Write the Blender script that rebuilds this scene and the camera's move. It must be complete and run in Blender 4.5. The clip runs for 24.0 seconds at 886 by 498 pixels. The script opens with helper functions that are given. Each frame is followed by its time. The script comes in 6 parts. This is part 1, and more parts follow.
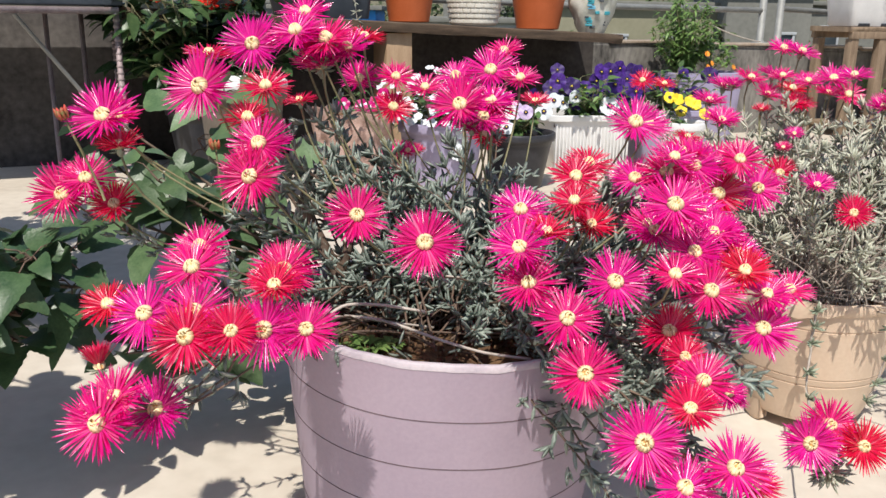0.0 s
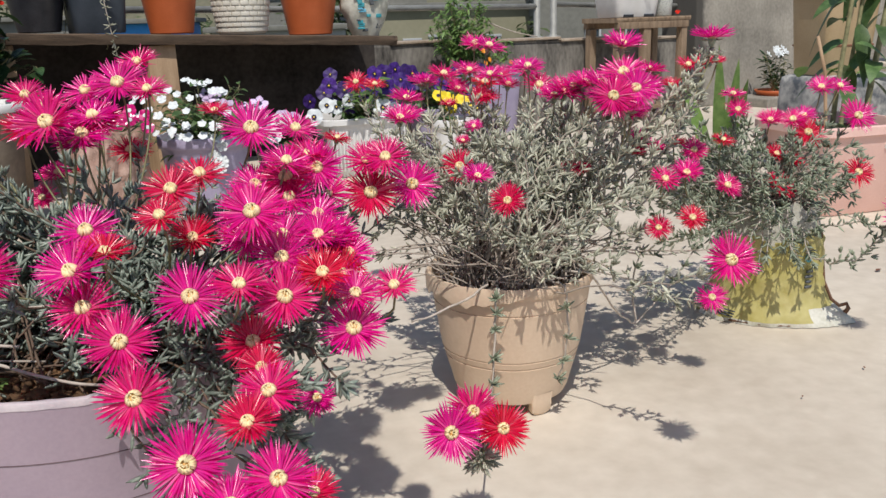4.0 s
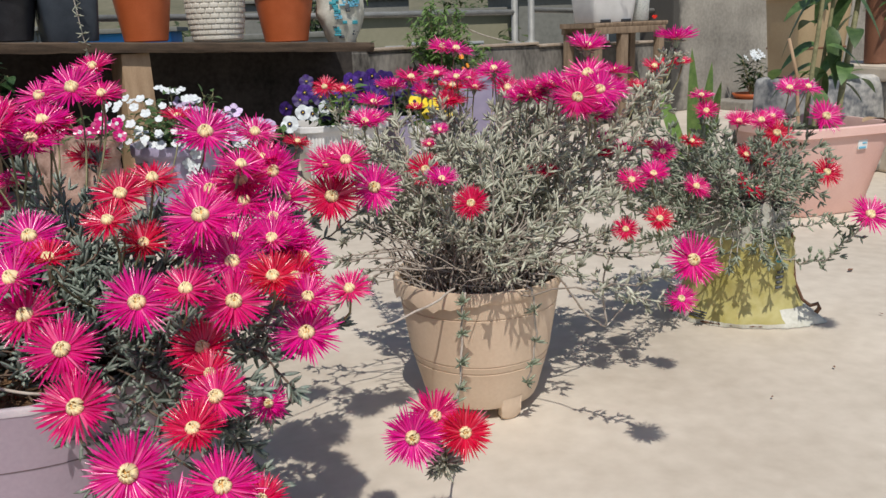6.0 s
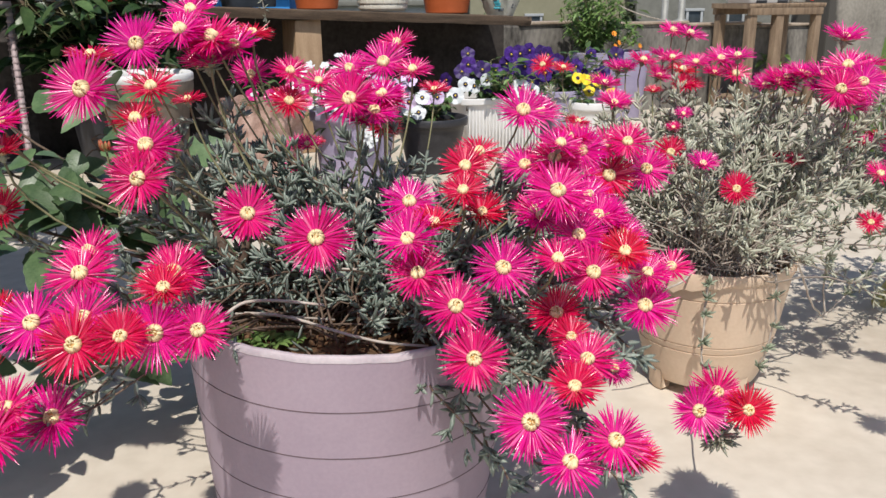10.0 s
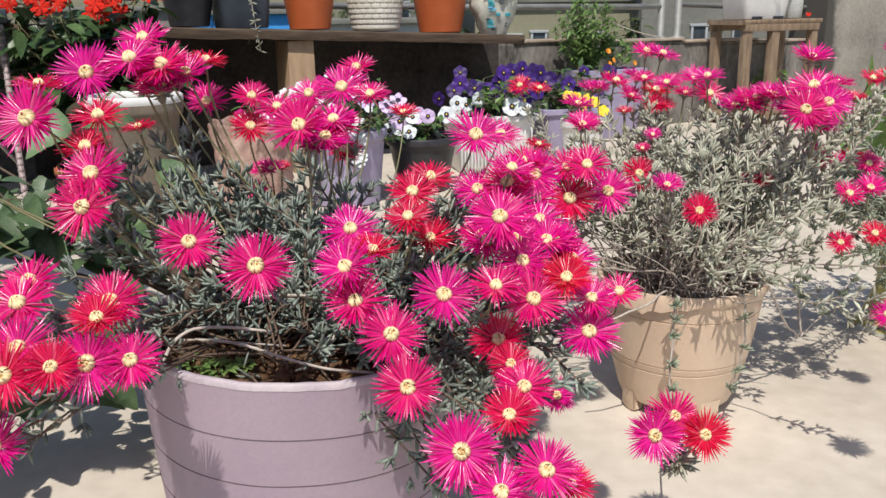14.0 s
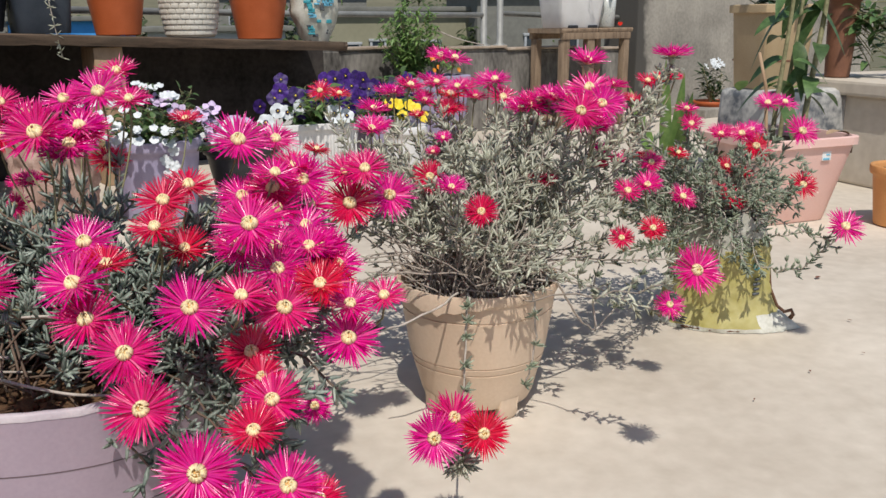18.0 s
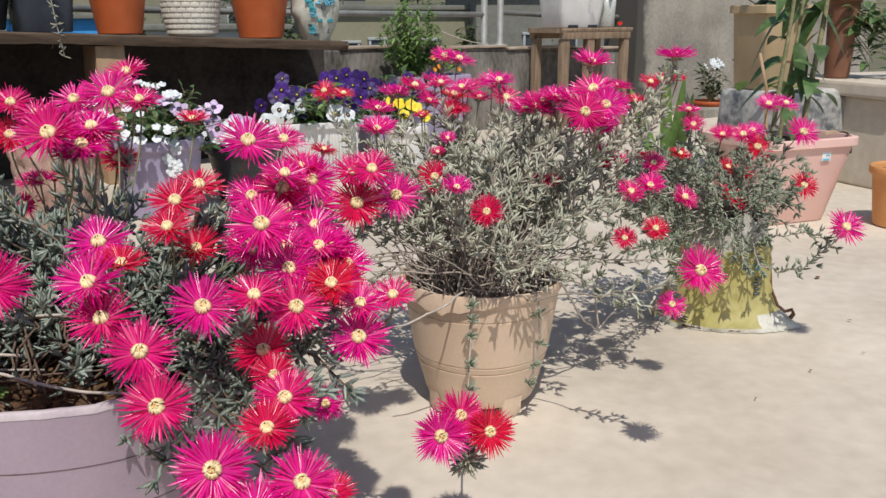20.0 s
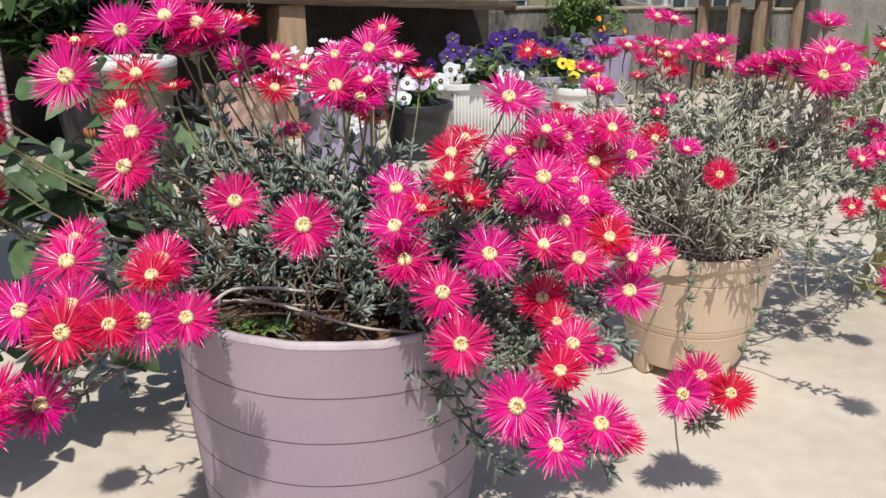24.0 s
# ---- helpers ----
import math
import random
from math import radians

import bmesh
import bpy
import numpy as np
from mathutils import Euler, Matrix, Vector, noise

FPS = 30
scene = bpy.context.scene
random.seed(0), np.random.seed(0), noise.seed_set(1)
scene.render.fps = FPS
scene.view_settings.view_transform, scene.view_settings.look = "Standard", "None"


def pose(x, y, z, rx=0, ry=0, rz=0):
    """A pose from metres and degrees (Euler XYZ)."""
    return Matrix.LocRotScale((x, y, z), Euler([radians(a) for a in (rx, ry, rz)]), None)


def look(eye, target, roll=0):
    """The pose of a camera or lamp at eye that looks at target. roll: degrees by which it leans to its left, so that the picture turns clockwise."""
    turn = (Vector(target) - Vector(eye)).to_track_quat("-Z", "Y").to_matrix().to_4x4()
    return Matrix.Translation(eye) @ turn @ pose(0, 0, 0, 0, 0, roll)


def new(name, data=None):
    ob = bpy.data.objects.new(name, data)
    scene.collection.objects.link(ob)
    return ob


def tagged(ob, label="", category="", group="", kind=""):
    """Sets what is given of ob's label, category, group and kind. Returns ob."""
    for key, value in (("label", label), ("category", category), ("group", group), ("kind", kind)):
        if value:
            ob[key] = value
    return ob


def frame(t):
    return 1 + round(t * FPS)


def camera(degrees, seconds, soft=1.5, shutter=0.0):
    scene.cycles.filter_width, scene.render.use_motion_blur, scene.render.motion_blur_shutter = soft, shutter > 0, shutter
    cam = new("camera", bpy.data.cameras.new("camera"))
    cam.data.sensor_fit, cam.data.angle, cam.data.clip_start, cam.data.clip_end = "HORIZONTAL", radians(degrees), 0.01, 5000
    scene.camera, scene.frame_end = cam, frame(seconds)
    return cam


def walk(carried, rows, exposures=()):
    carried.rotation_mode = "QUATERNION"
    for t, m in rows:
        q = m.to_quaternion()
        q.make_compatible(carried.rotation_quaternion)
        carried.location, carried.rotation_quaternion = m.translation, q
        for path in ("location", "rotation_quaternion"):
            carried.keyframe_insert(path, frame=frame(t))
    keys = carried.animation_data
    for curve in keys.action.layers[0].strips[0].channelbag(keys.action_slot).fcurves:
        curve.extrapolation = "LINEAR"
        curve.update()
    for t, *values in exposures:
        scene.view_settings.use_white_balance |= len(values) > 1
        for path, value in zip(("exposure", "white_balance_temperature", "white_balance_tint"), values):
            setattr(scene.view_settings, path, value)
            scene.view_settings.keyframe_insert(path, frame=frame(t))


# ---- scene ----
cam = camera(54.9, 24.0)
METRES, EYE, TILT, LEAN, TURN = 1.0, 0.655, -15.5, -0.8, 0.0
ROWS = [
    (0.0, 0.0, 0.0, 0.0, 0.0, 0.0, -0.0),
    (0.5, 0.007, 0.0037, 0.011, -0.07, -0.09, 0.68),
    (1.0, 0.0306, 0.0143, 0.0147, -0.51, 0.21, 1.95),
    (1.5, 0.0448, 0.02, 0.0038, -0.92, 0.13, 2.53),
    (2.0, 0.0929, 0.0205, -0.0002, -2.27, 0.04, 2.64),
    (2.5, 0.1531, 0.0122, 0.0017, -5.96, 0.09, 3.46),
    (3.0, 0.1757, 0.0036, 0.0014, -7.77, -0.02, 4.18),
    (3.5, 0.2165, 0.0023, -0.0026, -9.38, -0.17, 4.72),
    (5.5, 0.2935, 0.0002, -0.0145, -10.99, 0.13, 5.97),
    (6.0, 0.2846, 0.0052, -0.0146, -11.17, 0.21, 6.02),
    (6.5, 0.2581, 0.0029, -0.0081, -10.95, 0.28, 6.08),
    (7.0, 0.2317, 0.0099, -0.0071, -10.64, 0.27, 6.02),
    (7.5, 0.2166, -0.0016, -0.0022, -10.26, 0.29, 5.91),
    (8.0, 0.1935, -0.0196, -0.0045, -9.7, -0.2, 5.61),
    (8.5, 0.1569, -0.0182, -0.0028, -8.78, -0.93, 5.21),
    (9.0, 0.1228, -0.0179, -0.0003, -7.63, -1.3, 4.57),
    (9.5, 0.0828, -0.0192, 0.0025, -6.54, -1.34, 3.65),
    (10.0, 0.0345, -0.0191, 0.0075, -4.9, -1.21, 2.53),
    (10.5, 0.0039, -0.0156, 0.0094, -3.05, -1.2, 1.64),
    (12.5, 0.0284, -0.0234, 0.0173, -1.74, -0.25, 0.97),
    (13.0, 0.0503, -0.0187, 0.0105, -2.29, -0.23, 1.53),
    (13.5, 0.084, -0.0218, 0.0151, -3.21, -0.12, 2.28),
    (14.0, 0.1008, -0.0233, 0.0151, -4.33, -0.12, 2.85),
    (14.5, 0.1141, -0.0278, 0.0163, -5.86, -0.13, 3.24),
    (15.0, 0.1267, -0.0337, 0.0181, -7.63, -0.11, 3.44),
    (15.5, 0.1458, -0.0353, 0.016, -9.37, -0.14, 3.59),
    (16.0, 0.1631, -0.0343, 0.014, -10.92, -0.17, 3.89),
    (16.5, 0.1693, -0.0349, 0.0152, -12.31, -0.19, 4.15),
    (17.0, 0.1853, -0.0302, 0.0114, -13.44, -0.2, 4.44),
    (17.5, 0.1934, -0.0231, 0.0079, -13.96, -0.23, 4.85),
    (18.0, 0.1969, -0.015, 0.0057, -14.37, -0.26, 5.13),
    (18.5, 0.1922, -0.0116, 0.0058, -14.67, -0.34, 5.15),
    (20.5, 0.1743, -0.0256, 0.0104, -14.34, -0.35, 4.87),
    (21.0, 0.1567, -0.0263, 0.0126, -13.96, -0.34, 4.78),
    (21.5, 0.1409, -0.0281, 0.0129, -13.28, -0.46, 4.63),
    (22.0, 0.1236, -0.0356, 0.0118, -12.17, -0.74, 4.39),
    (22.5, 0.1032, -0.039, 0.012, -10.62, -1.08, 4.02),
    (23.0, 0.0836, -0.032, 0.0078, -8.98, -1.55, 3.58),
    (23.5, 0.0584, -0.0284, 0.0065, -7.36, -2.01, 3.09),
    (24.0, 0.0328, -0.0262, 0.0095, -5.88, -2.25, 2.71),
]
walk(cam, [(t, pose(0, 0, EYE, TILT, LEAN, TURN) @ pose(METRES * x, METRES * y, METRES * z, 90 + pitch, roll, yaw)) for t, x, y, z, yaw, pitch, roll in ROWS],
     [(0.0, 0.30), (1.0, 0.25), (2.0, 0.15), (3.5, -0.03), (6.0, -0.20), (8.0, -0.13), (9.0, -0.01), (10.5, 0.13), (13.0, 0.15), (15.0, 0.02), (17.0, -0.08), (18.0, -0.11), (21.0, -0.11), (23.0, -0.01), (24.0, 0.07)])

# world, sun and exposure
SUN_DIR = Vector((0.125, 0.605, -1.0)).normalized()
world = bpy.data.worlds.new("sky")
scene.world = world
world.use_nodes = True
_wn = world.node_tree
_sky = _wn.nodes.new("ShaderNodeTexSky")
_sky.sky_type, _sky.sun_disc = "NISHITA", False
_sky.sun_elevation, _sky.sun_rotation = radians(58.3), radians(191.7)
_sky.air_density, _sky.dust_density = 1.0, 1.0
_wn.links.new(_sky.outputs[0], _wn.nodes["Background"].inputs[0])
_wn.nodes["Background"].inputs[1].default_value = 0.098
_lamp = bpy.data.lights.new("sun", "SUN")
_lamp.energy, _lamp.angle, _lamp.color = 3.85, radians(0.55), (1.0, 0.957, 0.885)
sun = new("sun", _lamp)
sun.matrix_world = look((0, 0, 5), Vector((0, 0, 5)) + SUN_DIR)


# ---- materials ----
def mat(name, dark, light, scale=20.0, rough=0.7, bump=0.0, fine=160.0, metal=0.0, spec=0.4, vary="", amount=0.25,
        patch=1.0, stretch=(1, 1, 1), coat=0.0, trans=0.0):
    """Two-scale noise between two base colours, with relief; vary: 'island' or 'object' shifts each piece's tone."""
    m = bpy.data.materials.new(name)
    m.use_nodes = True
    nt = m.node_tree
    n, link = nt.nodes, nt.links.new
    p = n["Principled BSDF"]
    co = n.new("ShaderNodeTexCoord")
    mp = n.new("ShaderNodeMapping")
    mp.inputs["Scale"].default_value = stretch
    link(co.outputs["Object"], mp.inputs[0])
    big, small = n.new("ShaderNodeTexNoise"), n.new("ShaderNodeTexNoise")
    for k, sc, det in ((big, scale, 5.0), (small, fine, 3.0)):
        k.inputs["Scale"].default_value, k.inputs["Detail"].default_value = sc, det
        link(mp.outputs[0], k.inputs["Vector"])
    mixn = n.new("ShaderNodeMix")
    mixn.inputs[0].default_value = 0.35
    link(big.outputs[0], mixn.inputs[2]), link(small.outputs[0], mixn.inputs[3])
    ramp = n.new("ShaderNodeValToRGB")
    ramp.color_ramp.elements[0].position, ramp.color_ramp.elements[1].position = 0.5 - 0.17 * patch, 0.5 + 0.17 * patch
    ramp.color_ramp.elements[0].color, ramp.color_ramp.elements[1].color = (*dark, 1), (*light, 1)
    link(mixn.outputs[0], ramp.inputs[0])
    col = ramp.outputs[0]
    if vary:
        if vary == "island":
            r = n.new("ShaderNodeNewGeometry").outputs["Random Per Island"]
        else:
            r = n.new("ShaderNodeObjectInfo").outputs["Random"]
        mr = n.new("ShaderNodeMapRange")
        mr.inputs[3].default_value, mr.inputs[4].default_value = 1 - amount, 1 + amount
        link(r, mr.inputs[0])
        hs = n.new("ShaderNodeHueSaturation")
        link(mr.outputs[0], hs.inputs["Value"]), link(col, hs.inputs["Color"])
        col = hs.outputs[0]
    link(col, p.inputs["Base Color"])
    p.inputs["Roughness"].default_value, p.inputs["Metallic"].default_value = rough, metal
    p.inputs["Specular IOR Level"].default_value = spec
    p.inputs["Coat Weight"].default_value = coat
    p.inputs["Transmission Weight"].default_value = trans
    rr = n.new("ShaderNodeMapRange")
    rr.inputs[3].default_value, rr.inputs[4].default_value = max(0.03, rough - 0.12), min(1, rough + 0.12)
    link(small.outputs[0], rr.inputs[0]), link(rr.outputs[0], p.inputs["Roughness"])
    if bump:
        b = n.new("ShaderNodeBump")
        b.inputs["Strength"].default_value, b.inputs["Distance"].default_value = min(1, bump), 0.004
        link(mixn.outputs[0], b.inputs["Height"]), link(b.outputs[0], p.inputs["Normal"])
    return m


def petal_mat(name, inner, outer):
    """Silky petal: paler at its root, deeper outward, with a thin translucent share."""
    m = mat(name, outer, outer, 300, 0.24, 0.0, 900, spec=0.85, vary="object", amount=0.12)
    nt = m.node_tree
    n, link = nt.nodes, nt.links.new
    p = n["Principled BSDF"]
    co = n.new("ShaderNodeTexCoord")
    ln = n.new("ShaderNodeVectorMath")
    ln.operation = "LENGTH"
    link(co.outputs["Object"], ln.inputs[0])
    mr = n.new("ShaderNodeMapRange")
    mr.inputs[1].default_value, mr.inputs[2].default_value = 0.18, 0.55
    link(ln.outputs[1], mr.inputs[0])
    isl = n.new("ShaderNodeNewGeometry")
    mixc = n.new("ShaderNodeMix")
    mixc.data_type = "RGBA"
    mixc.inputs[6].default_value, mixc.inputs[7].default_value = (*inner, 1), (*outer, 1)
    link(mr.outputs[0], mixc.inputs[0])
    hs = n.new("ShaderNodeHueSaturation")
    mv = n.new("ShaderNodeMapRange")
    mv.inputs[3].default_value, mv.inputs[4].default_value = 0.82, 1.18
    link(isl.outputs["Random Per Island"], mv.inputs[0]), link(mv.outputs[0], hs.inputs["Value"])
    ob = n.new("ShaderNodeObjectInfo")
    mh = n.new("ShaderNodeMapRange")
    mh.inputs[3].default_value, mh.inputs[4].default_value = 0.492, 0.505
    link(ob.outputs["Random"], mh.inputs[0]), link(mh.outputs[0], hs.inputs["Hue"])
    pale = n.new("ShaderNodeMapRange")
    pale.inputs[1].default_value, pale.inputs[2].default_value, pale.inputs[4].default_value = 0.86, 1.0, 0.45
    link(isl.outputs["Random Per Island"], pale.inputs[0])
    mixp = n.new("ShaderNodeMix")
    mixp.data_type = "RGBA"
    mixp.inputs[7].default_value = (0.92, 0.50, 0.66, 1)
    link(pale.outputs[0], mixp.inputs[0]), link(mixc.outputs[2], mixp.inputs[6])
    link(mixp.outputs[2], hs.inputs["Color"]), link(hs.outputs[0], p.inputs["Base Color"])
    tr = n.new("ShaderNodeBsdfTranslucent")
    link(hs.outputs[0], tr.inputs[0])
    ms = n.new("ShaderNodeMixShader")
    ms.inputs[0].default_value = 0.42
    link(p.outputs[0], ms.inputs[1]), link(tr.outputs[0], ms.inputs[2])
    link(ms.outputs[0], n["Material Output"].inputs[0])
    return m


def leaf_mat(name, dark, light, rough=0.45, amount=0.35, share=0.25, vary="island"):
    m = mat(name, dark, light, 40, rough, 0.2, 300, spec=0.45, vary=vary, amount=amount)
    nt = m.node_tree
    n, link = nt.nodes, nt.links.new
    p = n["Principled BSDF"]
    tr = n.new("ShaderNodeBsdfTranslucent")
    src = p.inputs["Base Color"].links[0].from_socket
    link(src, tr.inputs[0])
    ms = n.new("ShaderNodeMixShader")
    ms.inputs[0].default_value = share
    link(p.outputs[0], ms.inputs[1]), link(tr.outputs[0], ms.inputs[2])
    link(ms.outputs[0], n["Material Output"].inputs[0])
    return m


PETALS = [petal_mat("petal_magenta", (0.86, 0.03, 0.41), (0.83, 0.006, 0.315)),
          petal_mat("petal_rose", (0.84, 0.03, 0.29), (0.80, 0.006, 0.225)),
          petal_mat("petal_red", (0.81, 0.018, 0.12), (0.76, 0.006, 0.078))]
STAMEN = mat("stamen_cream", (0.77, 0.61, 0.31), (0.90, 0.78, 0.51), 400, 0.6, vary="island", amount=0.2)
HEART = mat("flower_heart", (0.50, 0.24, 0.09), (0.72, 0.45, 0.16), 400, 0.7)
BUD = mat("bud_green_red", (0.18, 0.20, 0.07), (0.60, 0.05, 0.05), 160, 0.5)
NEEDLE_DARK = leaf_mat("needle_blue_green", (0.15, 0.19, 0.155), (0.34, 0.39, 0.33), 0.42, 0.4, 0.12)
NEEDLE_GREY = leaf_mat("needle_grey", (0.34, 0.35, 0.265), (0.64, 0.635, 0.51), 0.5, 0.35, 0.12)
NEEDLE_FRESH = leaf_mat("needle_grey_green", (0.20, 0.245, 0.165), (0.39, 0.43, 0.325), 0.45, 0.35, 0.12)
TWIG = mat("twig_pale", (0.35, 0.30, 0.25), (0.60, 0.54, 0.475), 60, 0.75, 0.4)
TWIG_GREY = mat("twig_grey_brown", (0.24, 0.195, 0.16), (0.47, 0.41, 0.35), 60, 0.8, 0.4)
TWIG_DARK = mat("twig_brown", (0.075, 0.048, 0.034), (0.20, 0.14, 0.10), 60, 0.75, 0.4)
STALK = mat("stalk_green", (0.15, 0.145, 0.07), (0.30, 0.28, 0.15), 60, 0.6, 0.2)
SOIL = mat("potting_soil", (0.038, 0.021, 0.012), (0.185, 0.100, 0.048), 55, 0.95, 1.0, 260, vary="island", amount=0.5)
LILAC = mat("lilac_pot_paint", (0.335, 0.265, 0.325), (0.415, 0.33, 0.39), 7, 0.55, 0.12, 220, spec=0.35)
LILAC_DUSTY = mat("lilac_planter", (0.31, 0.275, 0.41), (0.41, 0.365, 0.50), 12, 0.6, 0.15, 200)
LILAC_WORN = mat("worn_lilac_lip", (0.40, 0.345, 0.385), (0.56, 0.50, 0.515), 30, 0.7, 0.3, 220)
GROOVE = mat("groove_dark", (0.09, 0.06, 0.065), (0.16, 0.115, 0.12), 60, 0.9)
TAN = mat("tan_pot_plastic", (0.62, 0.465, 0.335), (0.72, 0.57, 0.43), 6, 0.55, 0.15, 180)
CONCRETE = mat("sunlit_concrete_screed", (0.47, 0.405, 0.325), (0.675, 0.605, 0.51), 2.4, 0.88, 0.35, 26, patch=1.1)
CEMENT = mat("grey_cement_wall", (0.19, 0.175, 0.15), (0.40, 0.37, 0.32), 3.4, 0.9, 0.6, 45, patch=0.95)
MOULD = mat("mould_stained_parapet", (0.04, 0.036, 0.033), (0.29, 0.27, 0.24), 6.0, 0.92, 0.6, 50, patch=0.95, stretch=(1, 1, 0.4))
# mottled plaster, its colour darkened to hold the plank shelf's shade
MOULD_SHADE = mat("mould_plaster_shelf_shade", (0.011, 0.010, 0.0095), (0.085, 0.074, 0.068), 4.0, 0.97, 0.5, 40, patch=1.4, spec=0.05)
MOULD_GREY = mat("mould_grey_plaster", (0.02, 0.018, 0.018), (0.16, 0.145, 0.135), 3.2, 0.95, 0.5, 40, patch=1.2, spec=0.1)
def blotched(name, base, reach):
    """Cement with noise-broken dark colour that fades out from the wall's inner corner."""
    m = base.copy()
    m.name = name
    nt = m.node_tree
    n, link = nt.nodes, nt.links.new
    p = n["Principled BSDF"]
    src = p.inputs["Base Color"].links[0].from_socket
    co, sep = n.new("ShaderNodeTexCoord"), n.new("ShaderNodeSeparateXYZ")
    link(co.outputs["Object"], sep.inputs[0])
    ns = n.new("ShaderNodeTexNoise")
    ns.inputs["Scale"].default_value, ns.inputs["Detail"].default_value = 7.0, 8.0
    link(co.outputs["Object"], ns.inputs["Vector"])
    mr = n.new("ShaderNodeMapRange")
    mr.inputs[1].default_value, mr.inputs[2].default_value, mr.inputs[3].default_value, mr.inputs[4].default_value = 0.0, reach, 0.42, -0.25
    link(sep.outputs[0], mr.inputs[0])
    ad = n.new("ShaderNodeMath")
    link(mr.outputs[0], ad.inputs[0]), link(ns.outputs[0], ad.inputs[1])
    rp = n.new("ShaderNodeValToRGB")
    rp.color_ramp.elements[0].position, rp.color_ramp.elements[1].position = 0.5, 0.72
    link(ad.outputs[0], rp.inputs[0])
    mx = n.new("ShaderNodeMix")
    mx.data_type = "RGBA"
    mx.inputs[7].default_value = (0.075, 0.07, 0.062, 1)
    link(rp.outputs[0], mx.inputs[0]), link(src, mx.inputs[6])
    link(mx.outputs[2], p.inputs["Base Color"])
    return m


CEMENT_DARK_EDGE = blotched("dark_edged_cement", CEMENT, 0.2)
COPING = mat("rust_stained_coping", (0.26, 0.19, 0.135), (0.48, 0.40, 0.32), 9, 0.9, 0.5, 60)
PLANK = mat("weathered_plank", (0.05, 0.034, 0.023), (0.155, 0.105, 0.07), 8, 0.8, 0.6, 90, stretch=(1, 9, 9))
TIMBER = mat("raw_timber", (0.32, 0.205, 0.12), (0.49, 0.345, 0.22), 7, 0.75, 0.5, 90, stretch=(6, 6, 1))
TABLEWOOD = mat("greyed_timber", (0.15, 0.10, 0.065), (0.33, 0.24, 0.16), 7, 0.8, 0.5, 90, stretch=(6, 6, 1))
TERRACOTTA = mat("orange_plastic_pot", (0.42, 0.09, 0.024), (0.52, 0.125, 0.04), 15, 0.5, 0.1, 200)
ORANGE = mat("ochre_plastic_pot", (0.55, 0.25, 0.08), (0.66, 0.32, 0.12), 15, 0.5, 0.1, 200)
WHITE = mat("white_plastic", (0.68, 0.67, 0.65), (0.80, 0.79, 0.78), 12, 0.45, 0.1, 200)
CREAM = mat("cream_glazed_pot", (0.54, 0.50, 0.42), (0.72, 0.68, 0.60), 10, 0.55, 0.3, 120)
BLACK = mat("black_plastic", (0.02, 0.02, 0.024), (0.042, 0.042, 0.048), 20, 0.4, 0.1, 200)
NAVY = mat("dark_slate_planter", (0.035, 0.045, 0.06), (0.06, 0.072, 0.09), 20, 0.5, 0.1, 200)
PINK = mat("salmon_plastic_planter", (0.74, 0.47, 0.41), (0.82, 0.56, 0.50), 8, 0.5, 0.1, 180)
TANBOX = mat("caramel_planter", (0.41, 0.295, 0.165), (0.51, 0.385, 0.235), 8, 0.55, 0.12, 180)
BROWN = mat("brown_clay", (0.16, 0.07, 0.04), (0.24, 0.11, 0.065), 14, 0.6, 0.2, 160)
GREYBOX = mat("grey_tub", (0.10, 0.11, 0.125), (0.50, 0.49, 0.46), 9, 0.75, 0.3, 40, patch=0.6)
URN = mat("beige_cement_urn", (0.13, 0.105, 0.08), (0.25, 0.205, 0.16), 6, 0.85, 0.4, 60)
STEEL = mat("galvanised_pipe", (0.24, 0.24, 0.23), (0.36, 0.36, 0.34), 20, 0.6, 0.1, 200, metal=0.4)
REBAR = mat("painted_rebar", (0.27, 0.20, 0.20), (0.44, 0.36, 0.36), 25, 0.6, 0.3, 200, metal=0.2)
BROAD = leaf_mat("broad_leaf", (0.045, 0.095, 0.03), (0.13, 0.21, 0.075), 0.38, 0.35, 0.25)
SHRUB = leaf_mat("shrub_leaf", (0.06, 0.115, 0.05), (0.145, 0.22, 0.105), 0.40, 0.4, 0.22, "object")
SHRUB_DARK = leaf_mat("dark_shrub_leaf", (0.03, 0.07, 0.03), (0.085, 0.145, 0.065), 0.36, 0.4, 0.18)
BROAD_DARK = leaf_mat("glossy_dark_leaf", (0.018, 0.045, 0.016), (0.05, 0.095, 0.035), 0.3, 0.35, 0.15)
FERN = leaf_mat("bright_leaf", (0.10, 0.19, 0.05), (0.22, 0.33, 0.10), 0.45, 0.35, 0.3)
WHITE_PETAL = mat("white_petal", (0.58, 0.62, 0.64), (0.74, 0.77, 0.78), 60, 0.6, vary="island", amount=0.1)
VIOLET_PETAL = mat("violet_petal", (0.017, 0.005, 0.075), (0.070, 0.018, 0.215), 90, 0.55, vary="object", amount=0.45)
MAUVE_PETAL = mat("mauve_petal", (0.45, 0.32, 0.55), (0.66, 0.55, 0.72), 90, 0.6, vary="island", amount=0.3)
YELLOW_PETAL = mat("yellow_petal", (0.80, 0.55, 0.02), (0.88, 0.70, 0.04), 90, 0.55, vary="island", amount=0.15)
ORANGE_PETAL = mat("orange_petal", (0.75, 0.22, 0.02), (0.85, 0.36, 0.04), 90, 0.6, vary="island", amount=0.2)
SCARLET_PETAL = mat("scarlet_petal", (0.44, 0.012, 0.006), (0.60, 0.024, 0.010), 90, 0.7, spec=0.15, vary="island", amount=0.3)
